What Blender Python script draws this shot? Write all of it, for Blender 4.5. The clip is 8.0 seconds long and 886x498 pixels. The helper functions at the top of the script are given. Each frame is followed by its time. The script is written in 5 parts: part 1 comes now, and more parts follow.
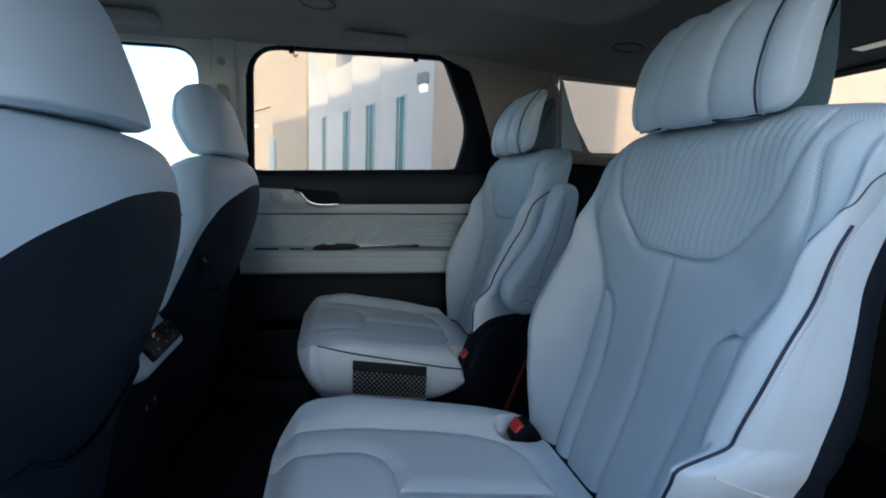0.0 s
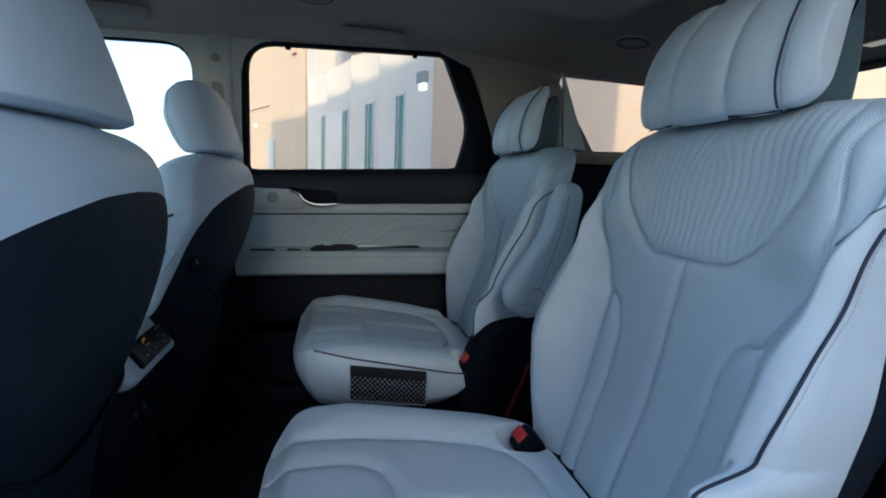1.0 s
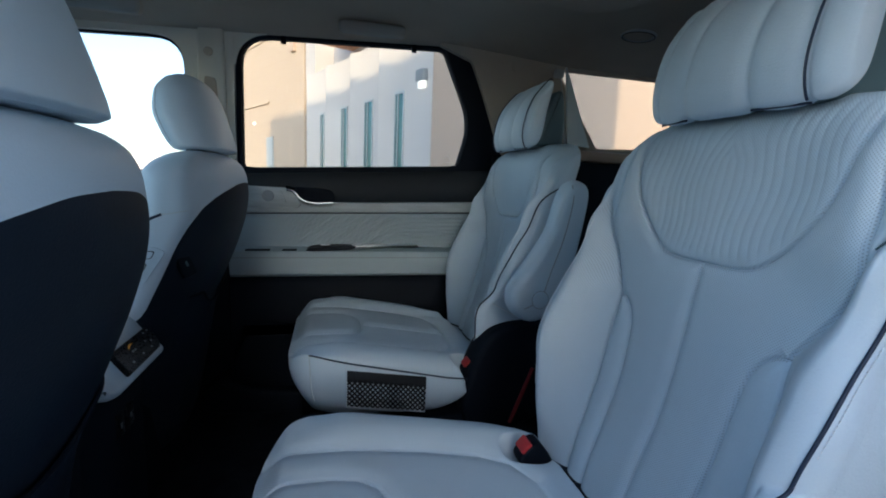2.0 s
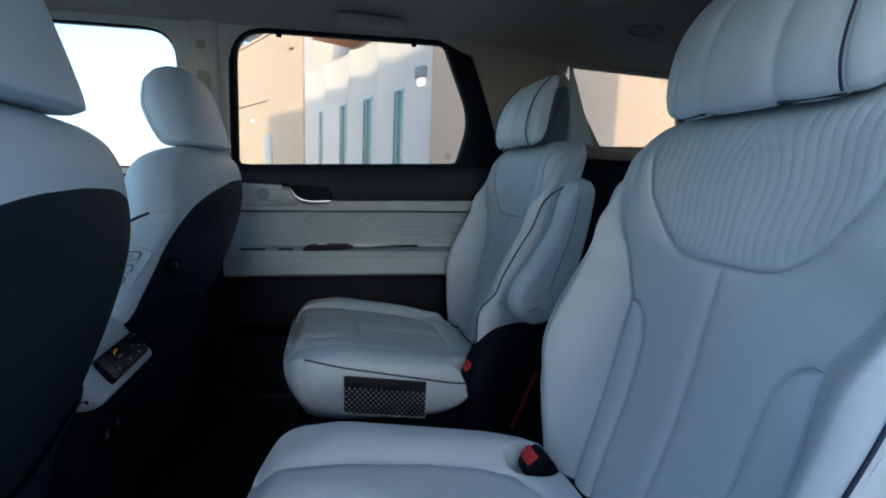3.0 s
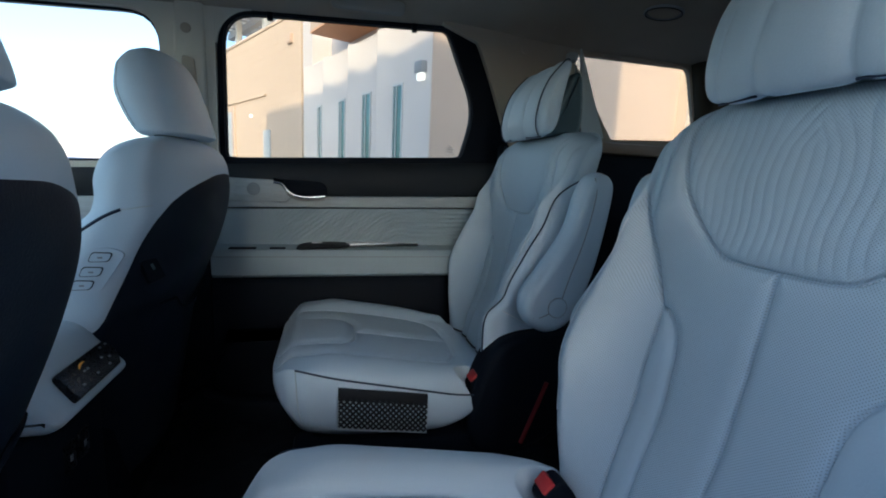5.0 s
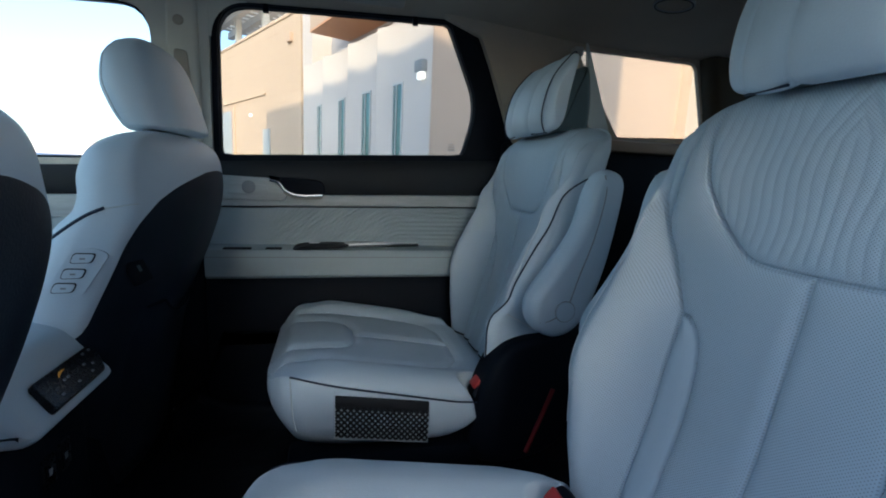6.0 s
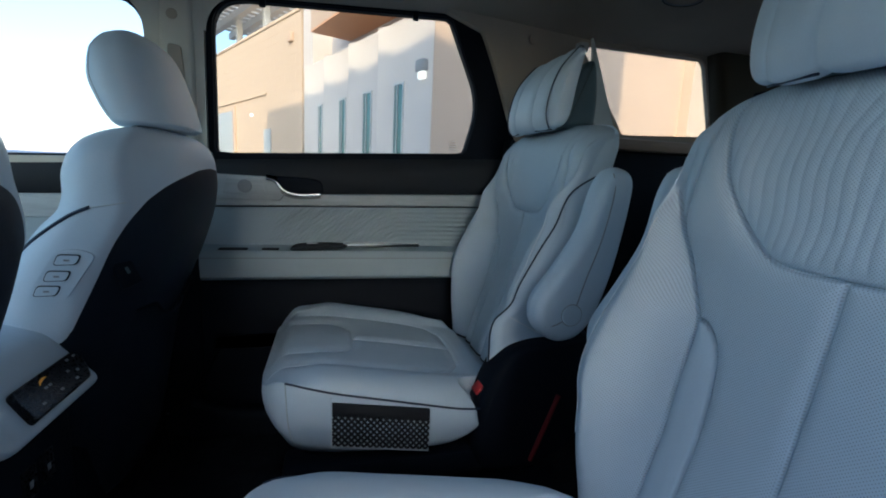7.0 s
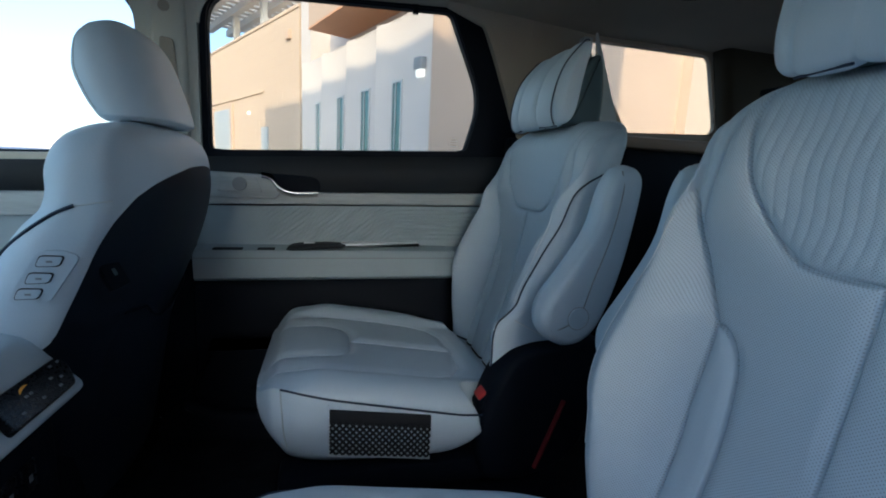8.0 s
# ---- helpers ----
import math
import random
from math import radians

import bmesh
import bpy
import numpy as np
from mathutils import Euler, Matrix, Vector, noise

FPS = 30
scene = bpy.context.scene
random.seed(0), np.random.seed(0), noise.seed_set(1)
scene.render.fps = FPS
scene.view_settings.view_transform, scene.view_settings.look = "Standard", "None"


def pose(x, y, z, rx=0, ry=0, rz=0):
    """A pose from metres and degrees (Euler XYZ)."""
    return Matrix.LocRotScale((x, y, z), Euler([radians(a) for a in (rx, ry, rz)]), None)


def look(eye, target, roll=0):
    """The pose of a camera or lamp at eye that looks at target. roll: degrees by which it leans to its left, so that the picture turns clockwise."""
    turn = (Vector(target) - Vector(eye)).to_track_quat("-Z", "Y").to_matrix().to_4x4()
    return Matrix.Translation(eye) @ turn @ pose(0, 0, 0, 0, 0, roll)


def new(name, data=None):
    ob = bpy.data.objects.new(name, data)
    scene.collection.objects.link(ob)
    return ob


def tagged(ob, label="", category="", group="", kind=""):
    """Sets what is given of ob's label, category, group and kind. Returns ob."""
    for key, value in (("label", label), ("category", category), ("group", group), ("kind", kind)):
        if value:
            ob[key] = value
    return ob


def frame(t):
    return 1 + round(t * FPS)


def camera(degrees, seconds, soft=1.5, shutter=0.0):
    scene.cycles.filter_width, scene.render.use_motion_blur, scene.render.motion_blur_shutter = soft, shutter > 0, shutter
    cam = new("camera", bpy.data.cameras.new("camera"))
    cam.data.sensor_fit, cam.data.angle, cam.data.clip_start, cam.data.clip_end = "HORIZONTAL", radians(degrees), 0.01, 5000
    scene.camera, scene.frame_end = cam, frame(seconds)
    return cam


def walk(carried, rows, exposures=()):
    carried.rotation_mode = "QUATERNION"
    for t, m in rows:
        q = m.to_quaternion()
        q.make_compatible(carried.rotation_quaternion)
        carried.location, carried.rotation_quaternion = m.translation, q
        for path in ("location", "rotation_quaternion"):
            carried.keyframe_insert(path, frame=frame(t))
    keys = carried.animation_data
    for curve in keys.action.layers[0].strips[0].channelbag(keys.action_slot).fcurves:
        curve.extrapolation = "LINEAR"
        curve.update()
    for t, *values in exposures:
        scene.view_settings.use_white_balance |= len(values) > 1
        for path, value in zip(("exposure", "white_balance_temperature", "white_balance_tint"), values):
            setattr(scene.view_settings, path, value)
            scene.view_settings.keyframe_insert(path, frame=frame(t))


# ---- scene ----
cam = camera(90.0, 8.0, 1.9)
PATH = [
    (0, (0.026, 0.125, 1.282), (0.508, 2.045, 0.996), 2.4),
    (0.5, (0.03, 0.141, 1.284), (0.511, 2.06, 0.995), 2.4),
    (1, (0.032, 0.159, 1.283), (0.517, 2.078, 0.993), 2.4),
    (1.5, (0.036, 0.18, 1.283), (0.522, 2.097, 0.99), 2.4),
    (3, (0.045, 0.242, 1.282), (0.538, 2.156, 0.976), 2.5),
    (3.5, (0.047, 0.263, 1.281), (0.542, 2.176, 0.971), 2.6),
    (4, (0.05, 0.285, 1.28), (0.546, 2.197, 0.966), 2.6),
    (4.5, (0.054, 0.308, 1.279), (0.55, 2.219, 0.96), 2.6),
    (6, (0.064, 0.376, 1.272), (0.561, 2.286, 0.948), 2.7),
    (6.5, (0.067, 0.394, 1.27), (0.564, 2.305, 0.946), 2.7),
    (7, (0.072, 0.411, 1.268), (0.565, 2.322, 0.944), 2.7),
    (7.5, (0.076, 0.429, 1.268), (0.569, 2.34, 0.939), 2.7),
    (8, (0.073, 0.446, 1.266), (0.575, 2.354, 0.936), 2.8),
]
walk(cam, [(t, look(eye, target, roll)) for t, eye, target, roll in PATH], [(0.0, 1.94, 5230, 2), (8.0, 1.94, 5230, 2)])

# ---- world and light ----
SUN = Vector((-0.28, -0.86, 0.36)).normalized()      # towards the sun
world = bpy.data.worlds.new("sky")
scene.world = world
world.use_nodes = True
wn = world.node_tree.nodes
sky = wn.new("ShaderNodeTexSky")
sky.sky_type, sky.sun_disc = "NISHITA", False
sky.sun_elevation = math.asin(SUN.z)
sky.sun_rotation = math.atan2(SUN.x, SUN.y)
sky.air_density, sky.dust_density = 1.0, 2.0
wn["Background"].inputs["Strength"].default_value = 0.15
haze = wn.new("ShaderNodeHueSaturation")             # a pale, hazy sky
haze.inputs["Saturation"].default_value = 0.90
world.node_tree.links.new(sky.outputs["Color"], haze.inputs["Color"])
world.node_tree.links.new(haze.outputs["Color"], wn["Background"].inputs["Color"])
sun_data = bpy.data.lights.new("sun", "SUN")
sun_data.energy, sun_data.angle, sun_data.color = 1.85, radians(0.4), (1.0, 0.71, 0.41)
sun = new("sun", sun_data)
sun.matrix_world = look(SUN * 60, (0, 0, 0))


# ---- materials ----
def material(name, color, rough=0.5, metal=0.0, vary=0.12, scale=6.0, fine=220.0, bump=0.15, coat=0.0, spec=0.5):
    """A surface with stains at one scale, grain at another, and fine relief."""
    m = bpy.data.materials.new(name)
    m.use_nodes = True
    n, l = m.node_tree.nodes, m.node_tree.links
    b = n["Principled BSDF"]
    co = n.new("ShaderNodeTexCoord")
    big, small = n.new("ShaderNodeTexNoise"), n.new("ShaderNodeTexNoise")
    big.inputs["Scale"].default_value, big.inputs["Detail"].default_value = scale, 4
    small.inputs["Scale"].default_value, small.inputs["Detail"].default_value = fine, 3
    l.new(co.outputs["Object"], big.inputs["Vector"])
    l.new(co.outputs["Object"], small.inputs["Vector"])
    add = n.new("ShaderNodeMath")
    add.operation = "MULTIPLY_ADD"
    add.inputs[1].default_value = 0.35
    l.new(small.outputs["Fac"], add.inputs[0])
    l.new(big.outputs["Fac"], add.inputs[2])
    ramp = n.new("ShaderNodeMapRange")
    ramp.inputs["From Min"].default_value, ramp.inputs["From Max"].default_value = 0.35, 1.0
    ramp.inputs["To Min"].default_value, ramp.inputs["To Max"].default_value = 1 - vary, 1 + vary
    l.new(add.outputs[0], ramp.inputs["Value"])
    mul = n.new("ShaderNodeVectorMath")
    mul.operation = "SCALE"
    mul.inputs[0].default_value = color
    l.new(ramp.outputs["Result"], mul.inputs["Scale"])
    l.new(mul.outputs["Vector"], b.inputs["Base Color"])
    rr = n.new("ShaderNodeMapRange")
    rr.inputs["To Min"].default_value, rr.inputs["To Max"].default_value = max(0.02, rough - 0.07), min(1, rough + 0.07)
    l.new(small.outputs["Fac"], rr.inputs["Value"])
    l.new(rr.outputs["Result"], b.inputs["Roughness"])
    b.inputs["Metallic"].default_value = metal
    b.inputs["Coat Weight"].default_value = coat
    b.inputs["Specular IOR Level"].default_value = spec
    if bump:
        bp = n.new("ShaderNodeBump")
        bp.inputs["Strength"].default_value, bp.inputs["Distance"].default_value = bump, 0.002
        l.new(small.outputs["Fac"], bp.inputs["Height"])
        l.new(bp.outputs["Normal"], b.inputs["Normal"])
    return m


def perforated(name, color, pitch=0.0028, size=0.205, rough=0.48, dark=0.58):
    """Leather punched with small holes in staggered rows, laid out by the UV map, which is in metres."""
    m = material(name, color, rough, vary=0.05, fine=380, bump=0.12)
    n, l = m.node_tree.nodes, m.node_tree.links
    b = n["Principled BSDF"]
    uv = n.new("ShaderNodeUVMap")
    turn = n.new("ShaderNodeMapping")
    turn.inputs["Rotation"].default_value[2] = radians(45)
    turn.inputs["Scale"].default_value = (1 / pitch, 1 / pitch, 1)
    l.new(uv.outputs["UV"], turn.inputs["Vector"])
    fr = n.new("ShaderNodeVectorMath")
    fr.operation = "FRACTION"
    l.new(turn.outputs["Vector"], fr.inputs[0])
    di = n.new("ShaderNodeVectorMath")
    di.operation = "DISTANCE"
    l.new(fr.outputs["Vector"], di.inputs[0])
    di.inputs[1].default_value = (0.5, 0.5, 0)
    hole = n.new("ShaderNodeMapRange")
    hole.inputs["From Min"].default_value, hole.inputs["From Max"].default_value = size - 0.06, size + 0.06
    l.new(di.outputs["Value"], hole.inputs["Value"])
    old = b.inputs["Base Color"].links[0].from_socket
    mix = n.new("ShaderNodeMix")
    mix.data_type = "RGBA"
    l.new(hole.outputs["Result"], mix.inputs["Factor"])
    mix.inputs["A"].default_value = (color[0] * dark, color[1] * dark, color[2] * dark, 1)
    l.new(old, mix.inputs["B"])
    l.new(mix.outputs["Result"], b.inputs["Base Color"])
    old_n = b.inputs["Normal"].links[0].from_socket
    bp = n.new("ShaderNodeBump")
    bp.inputs["Strength"].default_value, bp.inputs["Distance"].default_value = 0.5, 0.001
    l.new(hole.outputs["Result"], bp.inputs["Height"])
    l.new(old_n, bp.inputs["Normal"])
    l.new(bp.outputs["Normal"], b.inputs["Normal"])
    return m


def glass(name, tint):
    """A thin pane: tinted see-through with a mirror film that grows at grazing angles."""
    m = bpy.data.materials.new(name)
    m.use_nodes = True
    n, l = m.node_tree.nodes, m.node_tree.links
    n.remove(n["Principled BSDF"])
    tr, gl, mx, fr = (n.new("ShaderNode" + k) for k in ("BsdfTransparent", "BsdfGlossy", "MixShader", "Fresnel"))
    tr.inputs["Color"].default_value = (*tint, 1)
    gl.inputs["Roughness"].default_value = 0.02
    fr.inputs["IOR"].default_value = 1.12
    l.new(fr.outputs[0], mx.inputs[0])
    l.new(tr.outputs[0], mx.inputs[1])
    l.new(gl.outputs[0], mx.inputs[2])
    l.new(mx.outputs[0], n["Material Output"].inputs["Surface"])
    return m


def glowing(name, color, strength):
    m = material(name, color, 0.4, bump=0)
    b = m.node_tree.nodes["Principled BSDF"]
    b.inputs["Emission Color"].default_value, b.inputs["Emission Strength"].default_value = (*color, 1), strength
    return m


WHITE = (0.612, 0.686, 0.752)
leather = material("white_leather", WHITE, 0.46, vary=0.05, scale=5, fine=420, bump=0.16)
leather_holes = perforated("perforated_white_leather", WHITE)
leather_ribs = perforated("ribbed_white_leather", WHITE, pitch=0.0027, size=0.21, dark=0.70)
rear_trim = material("black_brown_trim", (0.055, 0.047, 0.033), 0.7, vary=0.15, fine=450, bump=0.25, spec=0.2)
shell_grey = material("grey_headrest_shell", (0.07, 0.11, 0.12), 0.5, vary=0.1, fine=450, bump=0.2)
pale_plastic = material("pale_grey_plastic", (0.58, 0.62, 0.62), 0.55, vary=0.05, fine=500, bump=0.1)
navy = material("navy_piping", (0.010, 0.020, 0.046), 0.5, vary=0.2)
shell_black = material("black_leather", (0.0115, 0.0165, 0.0270), 0.5, vary=0.25, fine=350, bump=0.25, spec=0.2)
plastic_black = material("black_plastic", (0.0063, 0.0085, 0.0140), 0.58, vary=0.2, fine=500, bump=0.15, spec=0.10)
gloss_black = material("gloss_black", (0.006, 0.006, 0.008), 0.28, bump=0.0, spec=0.3)
trim_dark = material("dark_grey_trim", (0.018, 0.021, 0.025), 0.6, vary=0.15, fine=450, bump=0.25, spec=0.3)
door_white = material("pale_door_vinyl", (0.44, 0.505, 0.525), 0.5, vary=0.06, fine=420, bump=0.15)
ash = material("pale_ash_trim", (0.50, 0.52, 0.51), 0.45, vary=0.22, scale=30, fine=160, bump=0.15)
grain = ash.node_tree.nodes.new("ShaderNodeMapping")   # long grain along the strip
grain.inputs["Scale"].default_value = (0.22, 1.0, 2.2)
for link in [q for q in ash.node_tree.links if q.from_node.bl_idname == "ShaderNodeTexCoord"]:
    ash.node_tree.links.new(grain.outputs["Vector"], link.to_socket)
ash.node_tree.links.new([q for q in ash.node_tree.nodes if q.bl_idname == "ShaderNodeTexCoord"][0].outputs["Object"], grain.inputs["Vector"])
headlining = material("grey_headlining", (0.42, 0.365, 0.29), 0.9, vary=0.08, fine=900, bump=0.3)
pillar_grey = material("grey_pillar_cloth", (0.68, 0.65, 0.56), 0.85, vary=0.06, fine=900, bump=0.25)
carpet = material("black_carpet", (0.016, 0.0185, 0.024), 0.95, vary=0.4, scale=18, fine=700, bump=0.8, spec=0.05)
chrome = material("satin_chrome", (0.72, 0.73, 0.75), 0.22, 1.0, vary=0.04, bump=0.03)
satin = material("brushed_satin_metal", (0.80, 0.81, 0.82), 0.46, 1.0, vary=0.05, bump=0.05)
red_plastic = material("red_plastic", (0.55, 0.03, 0.03), 0.4)
red_web = material("red_webbing", (0.16, 0.006, 0.008), 0.8)
belt_web = material("grey_webbing", (0.33, 0.35, 0.36), 0.7, vary=0.1, fine=900, bump=0.4)
thread = material("pale_thread", (0.78, 0.80, 0.82), 0.7, bump=0)
brown_trim = material("grey_brown_trim", (0.36, 0.27, 0.20), 0.7, vary=0.1, fine=600, bump=0.2)
net_black = material("black_net", (0.015, 0.015, 0.017), 0.8)
grey_plastic = material("grey_plastic", (0.30, 0.31, 0.32), 0.5)
print_white = material("white_print", (0.6, 0.6, 0.6), 0.6, bump=0)
amber_print = glowing("amber_lamp", (0.9, 0.42, 0.05), 0.02)
paint = material("white_car_paint", (0.72, 0.72, 0.72), 0.25, coat=1.0, vary=0.03, bump=0.0)
glass_dark = glass("privacy_glass", (0.72, 0.71, 0.69))
handle_grey = material("grey_handle_plastic", (0.36, 0.345, 0.31), 0.6, vary=0.05, fine=500, bump=0.15)
glass_clear = glass("clear_glass", (0.92, 0.95, 0.94))
glass_side = glass("side_glass", (0.87, 0.835, 0.815))
stucco = material("white_stucco", (0.67, 0.63, 0.60), 0.9, vary=0.05, scale=0.7, fine=30, bump=0.4)
tan_block = material("tan_block", (0.58, 0.47, 0.36), 0.9, vary=0.08, scale=0.8, fine=14, bump=0.4)
cream_stucco = material("cream_stucco", (0.60, 0.50, 0.40), 0.9, vary=0.05, scale=0.6, fine=30, bump=0.4)
tan_stucco = material("tan_stucco", (0.58, 0.45, 0.35), 0.9, vary=0.05, scale=0.6, fine=30, bump=0.4)
orange_soffit = material("orange_soffit", (0.66, 0.36, 0.20), 0.7, vary=0.08, scale=1.5, fine=40)
window_teal = material("teal_glazing", (0.05, 0.16, 0.16), 0.1, vary=0.1, bump=0, coat=0.3)
alu = material("pale_aluminium", (0.55, 0.57, 0.58), 0.4, 0.4)
steel_white = material("white_steel", (0.84, 0.82, 0.77), 0.6)
asphalt = material("grey_concrete", (0.16, 0.155, 0.15), 0.95, vary=0.2, scale=0.4, fine=40, bump=0.5)
# the haze over the hills is put into this pale colour
hill_mat = material("hazy_hills", (0.62, 0.60, 0.60), 1.0, vary=0.15, scale=0.004, fine=0.05, bump=0)
# faint glow added to bring the cargo lens up to bright cream
cargo_glow = glowing("cargo_lens", (1.0, 0.85, 0.62), 0.07)
lamp_glow = glowing("lamp_lens", (1.0, 0.93, 0.80), 0.45)


# ---- mesh tools ----
def link(name, verts, faces, mat, parent=None, label="", uv=None, sharp=38):
    me = bpy.data.meshes.new(name)
    me.from_pydata([tuple(map(float, v)) for v in verts], [], faces)
    me.polygons.foreach_set("use_smooth", [True] * len(me.polygons))
    if sharp:
        me.set_sharp_from_angle(angle=radians(sharp))
    if uv is not None:
        lay = me.uv_layers.new(name="UVMap")
        idx = np.zeros(len(me.loops), dtype=np.int32)
        me.loops.foreach_get("vertex_index", idx)
        lay.data.foreach_set("uv", np.asarray(uv, dtype=np.float32)[idx].ravel())
    me.materials.append(mat)
    ob = new(name, me)
    if parent is not None:
        ob.parent = parent
    if label:
        tagged(ob, label)
    return ob


def part(name, geo, mat, parent=None, label="", sharp=38):
    return link(name, geo[0], geo[1], mat, parent, label, geo[2] if len(geo) > 2 else None, sharp)


def thing(name, label, category, group="", kind="", at=(0, 0, 0)):
    ob = new(name)
    ob.empty_display_size = 0.05
    ob.location = at
    return tagged(ob, label, category, group, kind)


def rbox(x0, x1, y0, y1, z0, z1, r=0.004, seg=2):
    bm = bmesh.new()
    bmesh.ops.create_cube(bm, size=1)
    for v in bm.verts:
        v.co = ((x0 + x1) / 2 + v.co.x * (x1 - x0), (y0 + y1) / 2 + v.co.y * (y1 - y0), (z0 + z1) / 2 + v.co.z * (z1 - z0))
    if r:
        r = min(r, 0.49 * min(x1 - x0, y1 - y0, z1 - z0))
        bmesh.ops.bevel(bm, geom=bm.edges[:], offset=r, segments=seg, affect="EDGES", profile=0.5)
    bm.verts.ensure_lookup_table()
    geo = ([v.co.copy() for v in bm.verts], [[v.index for v in f.verts] for f in bm.faces])
    bm.verts.index_update()
    geo = ([v.co.copy() for v in bm.verts], [[v.index for v in f.verts] for f in bm.faces])
    bm.free()
    return geo


def moved(geo, m):
    return ([m @ Vector(v) for v in geo[0]], *geo[1:])


def joined(*geos):
    vs, fs = [], []
    for g in geos:
        k = len(vs)
        vs += list(g[0])
        fs += [[i + k for i in f] for f in g[1]]
    return vs, fs


def spline(pts, n, closed=False):
    """Catmull-Rom through the points, n samples in all."""
    p = np.array(pts, float)
    m = len(p)
    out = []
    spans = m if closed else m - 1
    for i in range(n):
        t = i * spans / (n if closed else n - 1)
        k = min(int(t), spans - 1)
        f = t - k
        if closed:
            a, b, c, d = (p[(k + j) % m] for j in (-1, 0, 1, 2))
        else:
            a, b, c, d = (p[min(max(k + j, 0), m - 1)] for j in (-1, 0, 1, 2))
        out.append(0.5 * (2 * b + (c - a) * f + (2 * a - 5 * b + 4 * c - d) * f * f + (3 * b - a - 3 * c + d) * f ** 3))
    return np.array(out)


def inset(loop, d):
    """A closed loop in the plane, drawn inwards by d."""
    nx, pv = np.roll(loop, -1, 0), np.roll(loop, 1, 0)
    t = nx - pv
    t /= np.maximum(np.linalg.norm(t, axis=1, keepdims=True), 1e-9)
    nrm = np.stack([-t[:, 1], t[:, 0]], 1)
    area = np.sum(loop[:, 0] * nx[:, 1] - nx[:, 0] * loop[:, 1])
    return loop + nrm * d * (1 if area > 0 else -1)


def bridge(rings, caps=True):
    n = len(rings[0])
    vs = [v for r in rings for v in r]
    fs = []
    for k in range(len(rings) - 1):
        for i in range(n):
            j = (i + 1) % n
            fs.append([k * n + i, k * n + j, (k + 1) * n + j, (k + 1) * n + i])
    if caps:
        fs.append(list(range(n))[::-1])
        fs.append([(len(rings) - 1) * n + i for i in range(n)])
    return vs, fs


def pad(profile, y0, y1, r=0.02, n=64, steps=5, smooth=True, bulge=0.0):
    """A cushion: a profile in x and z, carried from y0 to y1 with rounded ends."""
    loop = spline(profile, n, True) if smooth else np.array(profile, float)
    r = min(r, 0.49 * abs(y1 - y0))
    s = 1 if y1 > y0 else -1
    rings = []
    stops = [(y0 + s * r * (1 - math.cos(a)), r * (1 - math.sin(a))) for a in np.linspace(0, math.pi / 2, steps + 1)]
    mid = [(y0 + s * r + (y1 - y0 - 2 * s * r) * f, -bulge * math.sin(math.pi * f)) for f in np.linspace(0, 1, 8)[1:-1]] if bulge else []
    ends = [(y1 - s * r * (1 - math.cos(a)), r * (1 - math.sin(a))) for a in np.linspace(math.pi / 2, 0, steps + 1)]
    for y, d in stops + mid + ends:
        rings.append([(p[0], y, p[1]) for p in inset(loop, d)])
    return bridge(rings)


def prism(poly, y0, y1):
    return bridge([[(x, y0, z) for x, z in poly], [(x, y1, z) for x, z in poly]])


def along_x(geo):
    """Turns a thing made along y into one along x: (x, y, z) becomes (y, x, z)."""
    return [(v[1], v[0], v[2]) for v in geo[0]], [f[::-1] for f in geo[1]]


def tube(path, r, n=8, closed=False):
    p = [Vector(q) for q in path]
    m = len(p)
    rings = []
    up = Vector((0.13, 0.21, 0.97))
    for i in range(m):
        t = (p[(i + 1) % m] - p[i - 1]) if closed else (p[min(i + 1, m - 1)] - p[max(i - 1, 0)])
        t.normalize()
        a = up - t * up.dot(t)
        if a.length < 1e-3:
            a = Vector((1, 0, 0)) - t * t.x
        a.normalize()
        b = t.cross(a)
        up = a
        rings.append([p[i] + (a * math.cos(w) + b * math.sin(w)) * r for w in np.linspace(0, 2 * math.pi, n, endpoint=False)])
    if closed:
        rings.append(rings[0])
        return bridge(rings, False)
    return bridge(rings)


def disc(c, axis, r, h, n=32, bevel=0.0015):
    """A short round plug from c along the axis."""
    q = Vector(axis).normalized().to_track_quat("Z", "Y")
    rings = []
    for rr, hh in ((r, 0), (r, h - bevel), (r - bevel, h)):
        rings.append([Vector(c) + q @ Vector((rr * math.cos(w), rr * math.sin(w), hh)) for w in np.linspace(0, 2 * math.pi, n, endpoint=False)])
    return bridge(rings)


def ring_plate(inner, outer, y0, y1, n=96):
    """A plate with an opening through it: both outlines in x and z."""
    ins = resample(inner, n)
    outs = resample(outer, n)
    a = [[(x, y, z) for x, z in ins] for y in (y0, y1)]
    b = [[(x, y, z) for x, z in outs] for y in (y0, y1)]
    return bridge([a[0], b[0], b[1], a[1], a[0]], False)


def resample(loop, n):
    """n points on a closed outline, spread by direction from its middle."""
    p = np.array(loop, float)
    c = (p.min(0) + p.max(0)) / 2
    out = []
    for w in np.linspace(0, 2 * math.pi, n, endpoint=False):
        d = np.array([math.cos(w), math.sin(w)]) * (p.max(0) - p.min(0))
        best = None
        for i in range(len(p)):
            a, b = p[i] - c, p[(i + 1) % len(p)] - c
            e = b - a
            det = d[0] * -e[1] + e[0] * d[1]
            if abs(det) < 1e-12:
                continue
            k = (a[0] * -e[1] + e[0] * a[1]) / det
            s = (d[0] * a[1] - d[1] * a[0]) / det
            if k > 0 and -1e-9 <= s <= 1 + 1e-9 and (best is None or k > best):
                best = k
        out.append(c + d * best)
    return np.array(out)


